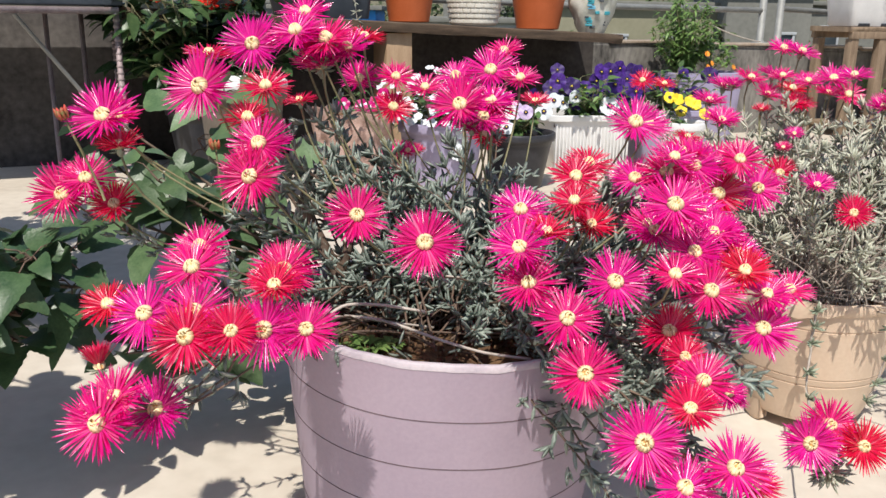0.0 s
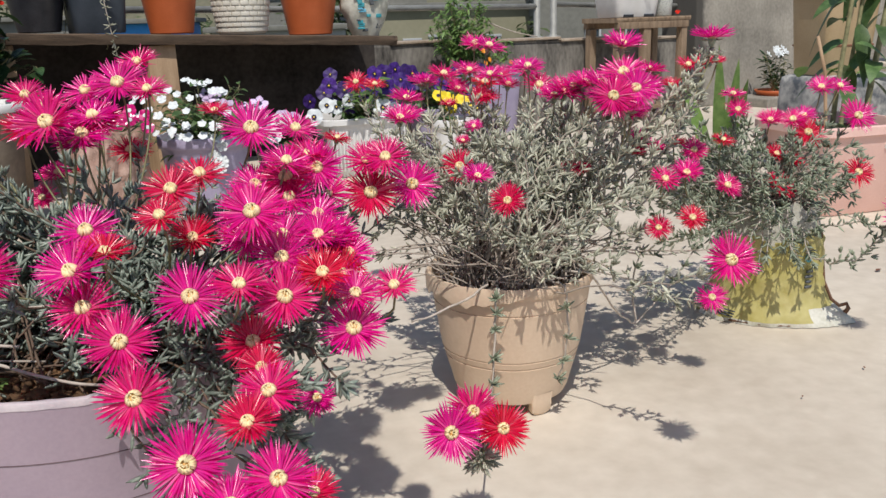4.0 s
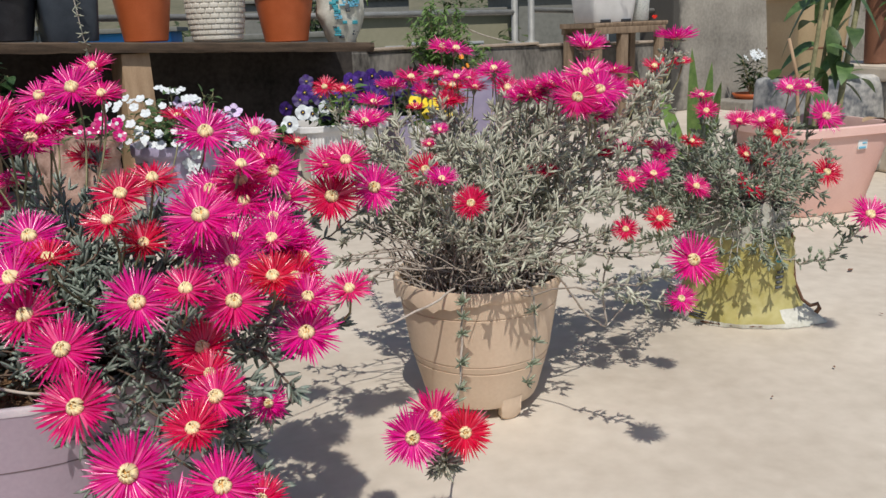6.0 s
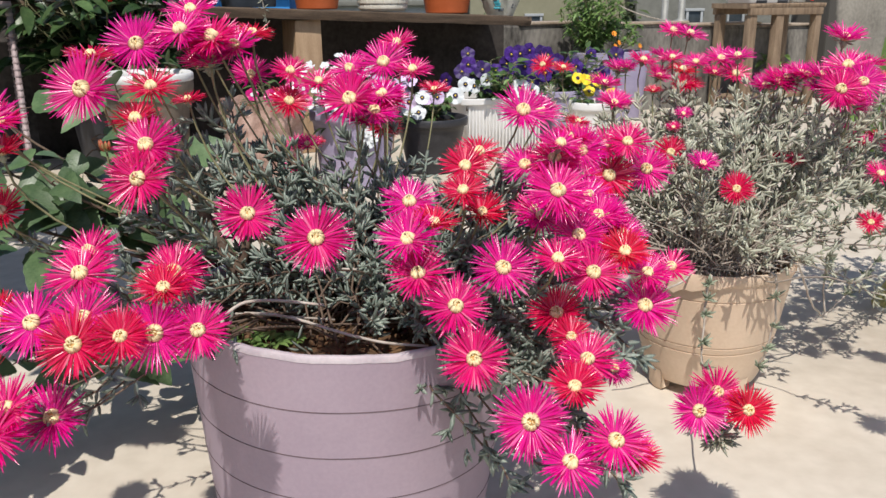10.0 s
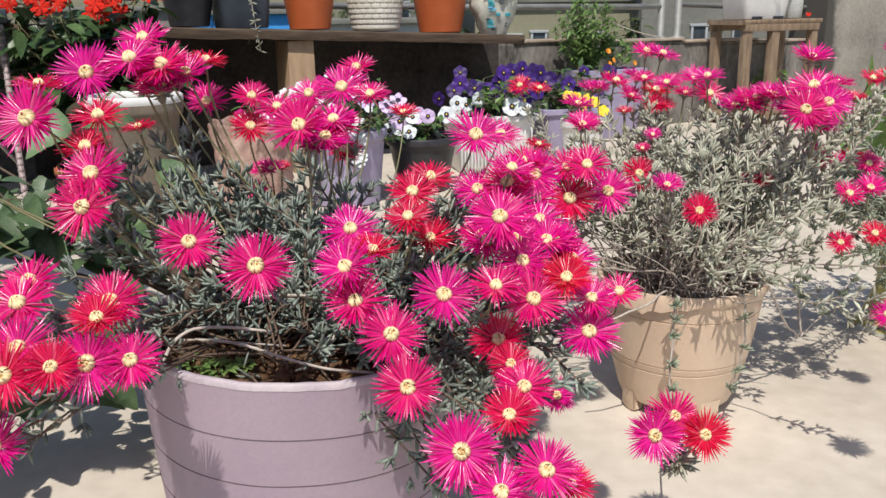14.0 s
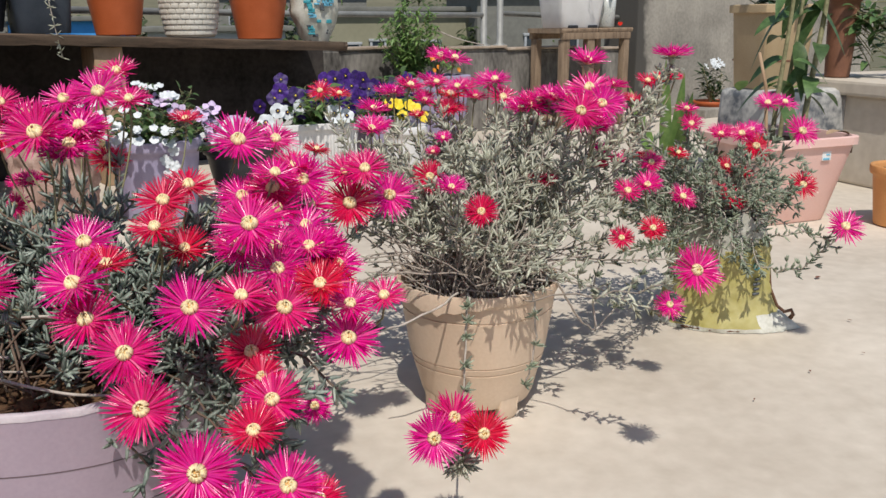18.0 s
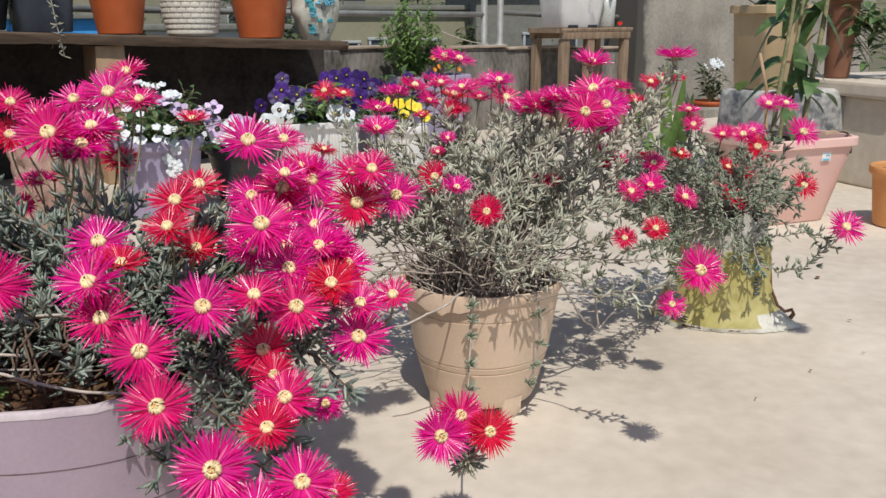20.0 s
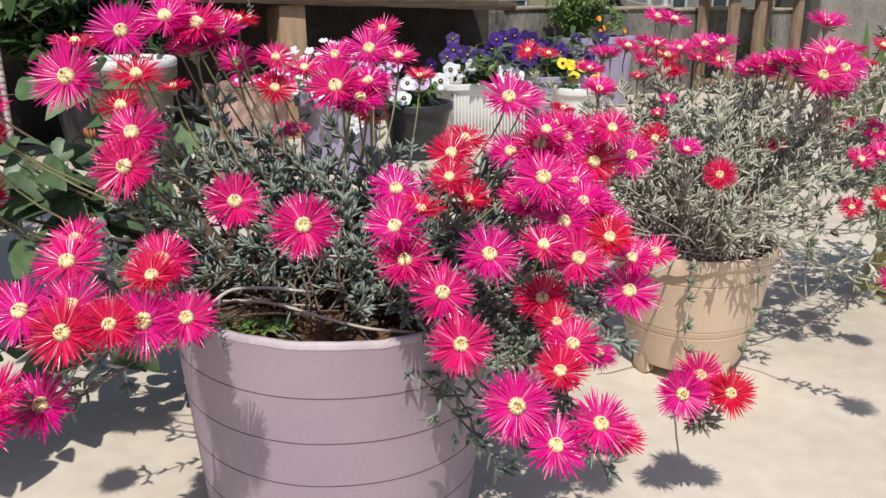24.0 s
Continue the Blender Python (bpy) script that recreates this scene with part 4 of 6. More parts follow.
# middle ice plant
MIDDLE = thing("ice_plant", 0.626, 1.35, 0.205, "grey-leaved bushy ice plant with pale twigs and few pink flowers", "flowering plant")
bloom(MIDDLE, 0.541, 1.347, 0.414, 0.0368, 2, 0.8)
bloom(MIDDLE, 0.564, 1.135, 0.398, 0.0321, 2, 0.9)
bloom(MIDDLE, 0.536, 1.196, 0.422, 0.0314, 0, 0.4)
bloom(MIDDLE, 0.452, 1.384, 0.490, 0.0387, 0, 0.4)
bloom(MIDDLE, 0.643, 1.650, 0.597, 0.0373, 0, 0.2)
bloom(MIDDLE, 0.657, 1.600, 0.593, 0.0387, 0, 0.2)
bloom(MIDDLE, 0.741, 1.643, 0.542, 0.0427, 0, 0.2)
bloom(MIDDLE, 0.762, 1.620, 0.515, 0.0400, 1, 0.5)
bloom(MIDDLE, 0.732, 1.380, 0.521, 0.0430, 0, 0.4)
bloom(MIDDLE, 0.756, 1.229, 0.527, 0.0423, 1, 0.9)
bloom(MIDDLE, 0.797, 1.240, 0.536, 0.0403, 0, 0.8)
bloom(MIDDLE, 0.811, 1.330, 0.595, 0.0425, 0, 0.1)
bloom(MIDDLE, 0.793, 1.280, 0.556, 0.0451, 0, 0.4)
bloom(MIDDLE, 0.782, 1.240, 0.502, 0.0402, 0, 0.0)
bloom(MIDDLE, 0.763, 1.300, 0.540, 0.0374, 0, 0.3)
bloom(MIDDLE, 0.759, 1.360, 0.536, 0.0366, 0, 0.3)
bloom(MIDDLE, 0.863, 1.340, 0.554, 0.0353, 0, 0.1)
bloom(MIDDLE, 0.569, 1.600, 0.545, 0.0359, 1, 0.1)
bloom(MIDDLE, 0.617, 1.620, 0.550, 0.0366, 0, 0.1)
bloom(MIDDLE, 0.648, 1.600, 0.527, 0.0341, 2, 0.1)
bloom(MIDDLE, 0.692, 1.650, 0.533, 0.0330, 1, 0.2)
bloom(MIDDLE, 0.628, 1.500, 0.510, 0.0300, 2, 0.5)
bloom(MIDDLE, 0.583, 1.550, 0.519, 0.0328, 1, 0.4)
bloom(MIDDLE, 0.558, 1.500, 0.497, 0.0212, 2, 0.0)
bloom(MIDDLE, 0.537, 1.650, 0.525, 0.0391, 0, 0.1)
bloom(MIDDLE, 0.496, 1.600, 0.501, 0.0400, 0, 0.0)
bloom(MIDDLE, 0.428, 1.850, 0.520, 0.0328, 2, 0.8)
bloom(MIDDLE, 0.462, 1.800, 0.517, 0.0296, 2, 0.3)
bloom(MIDDLE, 0.579, 1.400, 0.470, 0.0201, 0, 0.3)
bloom(MIDDLE, 0.556, 1.380, 0.450, 0.0178, 1, 0.2)
bloom(MIDDLE, 0.734, 1.300, 0.404, 0.0211, 2, 0.4)
bloom(MIDDLE, 0.716, 1.320, 0.405, 0.0174, 2, 0.2)
bloom(MIDDLE, 0.766, 1.350, 0.536, 0.0335, 0, 0.3)
bloom(MIDDLE, 0.951, 1.300, 0.605, 0.0422, 0, 0.0)
bloom(MIDDLE, 0.972, 1.420, 0.555, 0.0282, 2, 0.4)
bloom(MIDDLE, 0.998, 1.420, 0.559, 0.0284, 2, 0.3)
bloom(MIDDLE, 1.017, 1.400, 0.562, 0.0196, 2, 0.2)
bloom(MIDDLE, 0.933, 1.400, 0.522, 0.0255, 2, 0.1)
bloom(MIDDLE, 0.424, 0.877, 0.188, 0.0410, 0, 0.9)
bloom(MIDDLE, 0.455, 0.900, 0.199, 0.0392, 1, 0.8)
bloom(MIDDLE, 0.486, 0.878, 0.184, 0.0380, 2, 0.9)
bloom(MIDDLE, 0.462, 0.905, 0.180, 0.0340, 0, 0.3)
bloom(MIDDLE, 0.980, 1.306, 0.161, 0.0330, 0, 0.7)
bloom(MIDDLE, 0.802, 0.945, 0.344, 0.0405, 0, 0.9)
bloom(MIDDLE, 0.634, 1.500, 0.548, 0.0310, 0, 0.2)
bloom(MIDDLE, 0.689, 1.450, 0.561, 0.0360, 0, 0.2)
bloom(MIDDLE, 0.720, 1.400, 0.514, 0.0340, 0, 0.4)
bloom(MIDDLE, 0.747, 1.380, 0.529, 0.0360, 0, 0.3)
bloom(MIDDLE, 0.615, 1.500, 0.510, 0.0280, 2, 0.5)
bloom(MIDDLE, 0.661, 1.480, 0.529, 0.0300, 1, 0.2)
bloom(MIDDLE, 0.608, 1.550, 0.553, 0.0300, 1, 0.2)
bloom(MIDDLE, 0.850, 1.320, 0.531, 0.0360, 0, 0.7)
bloom(MIDDLE, 0.768, 1.300, 0.522, 0.0360, 0, 0.2)
bloom(MIDDLE, 0.809, 1.280, 0.491, 0.0360, 0, 0.2)
bloom(MIDDLE, 0.537, 1.600, 0.532, 0.0300, 0, 0.1)
bloom(MIDDLE, 0.486, 1.500, 0.484, 0.0340, 0, 0.3)
# ice plant in the sack
BAGGED = thing("ice_plant", 1.262, 1.625, 0.22, "grey-green ice plant with small pink flowers in a yellow sack", "flowering plant")
bloom(BAGGED, 1.166, 1.580, 0.452, 0.0324, 1, 0.6)
bloom(BAGGED, 1.165, 1.600, 0.481, 0.0301, 1, 0.2)
bloom(BAGGED, 1.340, 1.600, 0.395, 0.0424, 2, 0.9)
bloom(BAGGED, 1.264, 1.620, 0.420, 0.0365, 1, 0.4)
bloom(BAGGED, 1.316, 1.620, 0.420, 0.0371, 1, 0.4)
bloom(BAGGED, 1.361, 1.650, 0.422, 0.0353, 0, 0.3)
bloom(BAGGED, 1.453, 1.600, 0.423, 0.0465, 0, 0.8)
bloom(BAGGED, 1.418, 1.680, 0.477, 0.0389, 0, 0.3)
bloom(BAGGED, 1.462, 1.680, 0.478, 0.0366, 0, 0.2)
bloom(BAGGED, 1.407, 1.520, 0.320, 0.0395, 2, 0.8)
bloom(BAGGED, 1.253, 1.550, 0.299, 0.0434, 2, 0.5)
bloom(BAGGED, 1.078, 1.450, 0.327, 0.0347, 1, 0.5)
bloom(BAGGED, 0.865, 1.270, 0.385, 0.0313, 1, 0.5)
bloom(BAGGED, 0.918, 1.300, 0.386, 0.0344, 0, 0.4)
bloom(BAGGED, 0.917, 1.270, 0.317, 0.0301, 2, 0.6)
bloom(BAGGED, 0.848, 1.250, 0.310, 0.0272, 2, 0.5)
bloom(BAGGED, 1.380, 1.350, 0.269, 0.0466, 0, 0.8)
bloom(BAGGED, 1.033, 1.500, 0.390, 0.0325, 1, 0.7)
bloom(BAGGED, 1.104, 1.520, 0.402, 0.0287, 2, 0.3)
bloom(BAGGED, 0.967, 1.450, 0.416, 0.0289, 2, 0.1)
bloom(BAGGED, 0.917, 1.420, 0.410, 0.0323, 1, 0.2)
bloom(BAGGED, 0.858, 1.380, 0.412, 0.0270, 2, 0.2)
bloom(BAGGED, 0.874, 1.400, 0.434, 0.0294, 0, 0.2)
bloom(BAGGED, 1.284, 1.620, 0.349, 0.0343, 2, 0.5)
bloom(BAGGED, 1.310, 1.600, 0.336, 0.0317, 2, 0.4)
bloom(BAGGED, 1.094, 1.470, 0.319, 0.0282, 1, 0.3)


def grow(plant, root, spread, rim_z, length, width, start, gap):
    """Stems from the soil to each flower, leafy in their outer part, bare just under the bloom."""
    off = plant.location.copy()
    st, lv = Shape(), Shape()
    if plant is FRONT:
        # an open, shaded hollow over the soil by the rim
        lv.keep = lambda p: not (-0.20 < p.x < 0.03 and -0.20 < p.y < -0.03 and p.z < 0.085) or rnd.random() < (0.42 if p.x < -0.09 and p.z > 0.03 else 0.16)
    for tip, d, size in TIPS[plant.name]:
        a = rnd.uniform(0, 6.28)
        q = root + Vector((math.cos(a), math.sin(a), 0)) * spread * math.sqrt(rnd.random())
        bare = plant is FRONT and tip.x < -0.1 and tip.z < 0.45
        if bare:
            q -= Vector((0.09, 0.02, 0))
        flat = Vector((tip.x - q.x, tip.y - q.y, 0))
        reach = flat.length
        rise = max(0.05, rim_z + 0.06 - q.z) if tip.z < rim_z + 0.05 else 0.05
        b = q + flat * 0.3 + Vector((0, 0, rise * (1.3 if tip.z < rim_z + 0.05 else 1.0)))
        c = tip - d * min(0.09, 0.3 * reach + 0.03) - Vector((0, 0, 0.015))
        path = curve(q, b, c, tip, 12)
        if tip.z < 0.21 and tip.y < 0.95 and plant is MIDDLE:
            node = Vector((0.465, 0.905, 0.135))
            for k in range(20):
                o = Vector((rnd.uniform(-1, 1), rnd.uniform(-1, 0.6), rnd.uniform(-0.7, 0.5)))
                lv.needle(node - off + o * 0.008, o, rnd.uniform(0.012, 0.022), 0.005)
            sk = Shape()
            sprig(sk, lv, curve(node, node + Vector((0, 0, 0.01)), tip - d * 0.03, tip, 6), 0.0016, 0.0014, 0.05, 0.012, 0.013, 0.0042, 0.3, off)
            part("flower_stalk", sk, STALK, plant)
            continue
        high = tip.z > rim_z + 0.13 and plant is FRONT
        cut = rnd.randrange(6, 9) if high else 10
        sprig(st, lv, [p.copy() for p in path[:cut + 1]], 0.0017, 0.0011, 0.45 if high else 0.70 if bare else start, gap * 0.85 if high else gap, length, width, 0.22 if bare else 0.3, off)
        part("flower_stalk", Shape().tube([p - off for p in path[cut:]], 0.0012, 0.0014, 5), STALK, plant)
    return st, lv


def shoots(st, lv, plant, root, spread, targets, arch, length, width, start, gap, tuft=0.3, r0=0.0024):
    off = plant.location.copy()
    for e in targets:
        a = rnd.uniform(0, 6.28)
        q = root + Vector((math.cos(a), math.sin(a), 0)) * spread * math.sqrt(rnd.random())
        flat = Vector((e.x - q.x, e.y - q.y, 0))
        b = q + flat * 0.25 + Vector((0, 0, arch + max(0, e.z - q.z) * 0.4))
        c = e - flat * 0.2 - Vector((0, 0, 0.02 if e.z > q.z + 0.05 else -0.05))
        sprig(st, lv, curve(q, b, c, e, 9), r0, 0.0011, start, gap, length, width, tuft, off)


def front_plant():
    root = Vector((0.035, 1.005, 0.29))
    st, lv = grow(FRONT, root, 0.11, 0.32, 0.020, 0.0054, 0.62, 0.021)
    t = [within((-0.12, 0.90, 0.35), (0.05, 1.08, 0.42)) for _ in range(13)]
    t += [within((-0.16, 0.84, 0.33), (-0.02, 0.93, 0.375)) for _ in range(4)]
    t += [within((0.03, 0.86, 0.33), (0.15, 1.02, 0.40)) for _ in range(20)]
    t += [within((0.15, 0.68, 0.20), (0.30, 0.95, 0.38)) for _ in range(24)]
    t += [within((-0.24, 0.84, 0.34), (-0.16, 0.92, 0.38)) for _ in range(2)]
    t += [within((-0.02, 0.98, 0.36), (0.14, 1.12, 0.43)) for _ in range(8)]
    t += [within((-0.24, 0.98, 0.38), (-0.06, 1.12, 0.48)) for _ in range(7)]
    t += [within((-0.08, 1.02, 0.38), (0.12, 1.18, 0.47)) for _ in range(6)]
    t += [within((0.12, 0.95, 0.36), (0.32, 1.15, 0.46)) for _ in range(18)]
    # upright leafy tips that stand among the stalks at the back
    t += [within((-0.21, 0.99, 0.46), (-0.06, 1.12, 0.545)) for _ in range(7)]
    t += [within((-0.06, 1.02, 0.44), (0.12, 1.16, 0.505)) for _ in range(2)]
    shoots(st, lv, FRONT, root, 0.13, t, 0.045, 0.0215, 0.0056, 0.5, 0.0145, 0.36, 0.0015)
    # short rosettes close to the soil
    off = FRONT.location.copy()
    for k in range(26):
        a, q = rnd.uniform(0, 6.28), 0.155 * math.sqrt(rnd.random())
        p = Vector((q * math.cos(a), 0.012 + q * math.sin(a), 0.0))
        if (p.y < -0.085 and p.x > -0.03) or p.x < -0.11:
            continue
        e = p + Vector((rnd.uniform(-0.03, 0.03), rnd.uniform(-0.03, 0.02), rnd.uniform(0.015, 0.05)))
        sprig(st, lv, curve(p, p + Vector((0, 0, 0.02)), e, e + (e - p) * 0.3, 5), 0.0018, 0.0012, 0.35, 0.010, 0.021, 0.0054, 0.4)
    trunk = Shape().tube(curve(Vector((-0.085, 0.03, -0.005)), Vector((-0.11, 0.02, 0.05)), Vector((-0.14, 0.03, 0.08)), Vector((-0.165, 0.045, 0.15)), 10), 0.012, 0.006, 8)
    trunk.tube(curve(Vector((-0.12, 0.025, 0.055)), Vector((-0.11, 0.02, 0.09)), Vector((-0.10, 0.03, 0.12)), Vector((-0.095, 0.05, 0.17)), 8), 0.007, 0.003, 7)
    part("trunk", trunk, TWIG_DARK, FRONT, "knotty brown woody trunk")
    part("branching_stem", st, TWIG_DARK, FRONT, "thin brown woody stems")
    part("foliage", lv, NEEDLE_DARK, FRONT, "blue-green finger-like leaves", kind="stuff")
    for tip, base in (((-0.40, 0.9, 0.553), (-0.37, 0.92, 0.45)), ((0.223, 0.680, 0.275), (0.233, 0.710, 0.255)), ((-0.28, 1.05, 0.50), (-0.275, 1.06, 0.40))):
        tip, base = Vector(tip) - off, Vector(base) - off
        d = (tip - base).normalized()
        g = Shape().tube(curve(base, base + Vector((0, 0, 0.01)), tip - d * 0.03, tip - d * 0.012, 5), 0.0015, 0.0014, 5)
        bud = part("bud_stalk", g, STALK, FRONT, "stalk of an unopened bud")
        h = Shape()
        for s in range(7):
            a = 0.9 * s
            o = d.orthogonal().normalized()
            o = Matrix.Rotation(a, 3, d) @ o
            h.needle(tip - d * 0.012 + o * 0.004, d + o * 0.15, rnd.uniform(0.011, 0.015), 0.006, 0.0)
        part("bud", h, BUD, bud, "closed red-green bud")


front_plant()


def middle_plant():
    root = Vector((0.626, 1.36, 0.205))
    st, lv = grow(MIDDLE, root, 0.11, 0.24, 0.020, 0.0050, 0.6, 0.016)
    t = []
    while len(t) < 100:
        e = ellipsoid((0.665, 1.42, 0.32), (0.285, 0.27, 0.215), 0.45)
        if e.z > 0.33 or (e.z > 0.27 and (e.y > 1.36 or abs(e.x - 0.66) > 0.2)):
            t.append(e)
    shoots(st, lv, MIDDLE, root, 0.12, t, 0.06, 0.0235, 0.0056, 0.5, 0.0165, 0.26, 0.0019)
    t = []
    for _ in range(13):
        a = rnd.choice((rnd.uniform(-0.75, 2.6), rnd.uniform(2.9, 3.6)))
        q = rnd.uniform(0.26, 0.38)
        t.append(Vector((0.66 + q * math.cos(a), 1.39 + q * 0.8 * math.sin(a), rnd.uniform(0.17, 0.28))))
    shoots(st, lv, MIDDLE, root, 0.12, t, 0.09, 0.019, 0.0046, 0.7, 0.018, 0.2, 0.002)
    # a few tips that nod forward over the rim
    t = [within((0.49, 1.13, 0.27), (0.76, 1.20, 0.335)) for _ in range(7)]
    shoots(st, lv, MIDDLE, root, 0.10, t, 0.09, 0.021, 0.0050, 0.6, 0.017, 0.26, 0.0019)
    off = MIDDLE.location.copy()
    # one long branch that leans out and carries a flower at its tip
    for pts in (((0.72, 1.36, 0.24), (0.76, 1.35, 0.36), (0.84, 1.33, 0.44), (0.948, 1.3, 0.585)), ((0.74, 1.37, 0.3), (0.80, 1.36, 0.38), (0.85, 1.34, 0.44), (0.925, 1.31, 0.525))):
        sprig(st, lv, curve(*[Vector(p) for p in pts], 12), 0.0034, 0.0018, 0.40, 0.0075, 0.018, 0.006, 0.35, off)
    for _ in range(165):
        a, q = rnd.uniform(0, 6.28), 0.128 * math.sqrt(rnd.random())
        p0 = Vector((q * math.cos(a), q * math.sin(a), 0.0))
        p1 = p0 + Vector((rnd.uniform(-0.07, 0.07), rnd.uniform(-0.06, 0.05), rnd.uniform(0.025, 0.10)))
        p2 = p1 + Vector((rnd.uniform(-0.09, 0.09), rnd.uniform(-0.06, 0.05), rnd.uniform(-0.03, 0.06)))
        st.tube(curve(p0, p0 + Vector((0, 0, 0.05)), p1, p2, 6), 0.0016, 0.0009, 4)
    part("branching_stem", st, TWIG_GREY, MIDDLE, "pale grey woody twigs")
    part("foliage", lv, NEEDLE_GREY, MIDDLE, "pale grey needle leaves", kind="stuff")
    # runners that hang over the front of the pot
    for pts, tufts in ((((0.575, 1.25, 0.238), (0.566, 1.200, 0.245), (0.562, 1.199, 0.225), (0.556, 1.19, 0.17), (0.548, 1.17, 0.12), (0.51, 1.05, 0.128), (0.465, 0.905, 0.145)), (6, 9, 11, 14, 17, 19)),
                       (((0.66, 1.25, 0.24), (0.672, 1.204, 0.244), (0.677, 1.203, 0.222), (0.680, 1.205, 0.17), (0.676, 1.215, 0.11), (0.668, 1.225, 0.07)), (9, 13, 16, 19)),
                       (((0.56, 1.25, 0.24), (0.52, 1.205, 0.235), (0.46, 1.19, 0.218), (0.42, 1.19, 0.212)), ()),
                       (((0.69, 1.26, 0.25), (0.735, 1.255, 0.243), (0.77, 1.29, 0.195), (0.83, 1.36, 0.125), (0.888, 1.416, 0.083), (0.935, 1.43, 0.12), (0.985, 1.445, 0.165), (1.03, 1.46, 0.22)), (20, 23, 25, 27)),
                       (((0.888, 1.416, 0.083), (0.882, 1.42, 0.13), (0.887, 1.425, 0.19), (0.91, 1.43, 0.25)), (6, 8, 10)),
                       (((0.74, 1.36, 0.25), (0.83, 1.40, 0.235), (0.93, 1.43, 0.21), (1.04, 1.47, 0.20)), (5, 8))):
        path = [Vector(p) - off for p in pts]
        fine = []
        for i in range(len(path) - 1):
            for k in range(4):
                fine.append(path[i].lerp(path[i + 1], k / 4) + Vector((rnd.uniform(-1, 1), rnd.uniform(-1, 0), rnd.uniform(-1, 1))) * 0.0018)
        vine, green = Shape(), Shape()
        vine.tube(fine, 0.0022, 0.0015, 5)
        ob = part("hanging_runner", vine, TWIG, MIDDLE, "bare pale runner hanging over the rim")
        for k in tufts:
            for q in range(9):
                green.needle(fine[k], Vector((rnd.uniform(-1, 1), rnd.uniform(-1.1, -0.1), rnd.uniform(-0.3, 1))), rnd.uniform(0.013, 0.023), 0.0050)
        if tufts:
            part("runner_leaves", green, NEEDLE_FRESH, ob, "small green leaf tufts", kind="stuff")


middle_plant()


def bagged_plant():
    root = Vector((1.262, 1.625, 0.22))
    st, lv = grow(BAGGED, root, 0.06, 0.235, 0.020, 0.0048, 0.5, 0.017)
    t = []
    while len(t) < 88:
        e = ellipsoid((1.20, 1.62, 0.30), (0.28, 0.22, 0.15), 0.3)
        if e.z > 0.24 or (e.x < 1.14 and e.z > 0.2):
            t.append(e)
    shoots(st, lv, BAGGED, root, 0.06, t, 0.05, 0.022, 0.0052, 0.5, 0.016, 0.26, 0.0022)
    # leafy tips that droop over the front of the sack
    t = [within((1.06, 1.44, 0.135), (1.30, 1.52, 0.235)) for _ in range(13)]
    shoots(st, lv, BAGGED, root, 0.05, t, 0.10, 0.021, 0.0052, 0.45, 0.017, 0.3, 0.0018)
    off = BAGGED.location.copy()
    for pts in (((1.29, 1.57, 0.21), (1.31, 1.50, 0.12), (1.345, 1.43, 0.13), (1.378, 1.355, 0.255)),
                ((1.30, 1.58, 0.22), (1.36, 1.53, 0.20), (1.38, 1.50, 0.22), (1.40, 1.48, 0.235)),
                ((1.30, 1.60, 0.24), (1.36, 1.57, 0.27), (1.39, 1.55, 0.29), (1.42, 1.53, 0.35))):
        sprig(st, lv, curve(*[Vector(p) for p in pts], 12), 0.0024, 0.0014, 0.35, 0.011, 0.018, 0.0055, 0.3, off)
    part("branching_stem", st, TWIG, BAGGED, "pale woody twigs")
    part("foliage", lv, NEEDLE_FRESH, BAGGED, "grey-green needle leaves", kind="stuff")


bagged_plant()


# ---- shelf by the back parapet ----
def slope_z(a):
    return 0.6 - 0.041 * (a + 0.05)


def shelf():
    x, y = back(-0.35, -0.29)
    s = thing("plank_shelf", x, y, 0, "weathered wooden plank shelf on a sawn timber block", "shelf", rz=BACK_TURN)
    for k, (b, w) in enumerate(((-0.075, 0.148), (0.078, 0.146), (0.215, 0.115))):
        g = Shape().plank(2.26, w, 0.042, 3.1 * k)
        ob = sharp(part("plank", g, PLANK, s))
        ob.location, ob.rotation_euler = (-0.03, b, slope_z(-0.38)), (0, radians(2.35), 0)
    g = Shape().box(-0.015, -0.02, 0, 0.125, 0.2, slope_z(-0.36) - 0.045, 0.006, 0.93, wob=0.006)
    sharp(part("timber_block", g, TIMBER, s, "pale sawn timber block"))
    g = Shape().box(-0.63, 0.0, 0, 0.12, 0.2, slope_z(-0.98) - 0.045, 0.006, wob=0.006)
    sharp(part("timber_block", g, TIMBER, s))
    return s


shelf()


def woven_pot(x, y, z):
    p = thing("plant_pot", x, y, z, "cream pot moulded like woven basketwork, on the plank shelf", "plant pot", "pots on the shelf")
    prof = [(0, 0.004), (0.098, 0.002), (0.104, 0.008), (0.122, 0.10), (0.126, 0.17), (0.12, 0.235), (0.112, 0.24), (0.11, 0.2)]
    part("body", Shape().lathe(prof, 40), CREAM, p)
    g = Shape()
    for j in range(10):
        z0 = 0.012 + j * 0.0225
        r = 0.105 + 0.021 * math.sin(min(1, z0 / 0.17) * 1.5)
        for i in range(20):
            a = 2 * math.pi * (i + 0.5 * (j % 2)) / 20
            g.box(r * math.cos(a), r * math.sin(a), z0, 0.0355, 0.009, 0.0212, 0.004, 1, a + math.pi / 2)
    part("basketwork", g, CREAM, p, kind="stuff")
    soil_disc(p, 0.11, 0.215, crumbs=8)
    return p


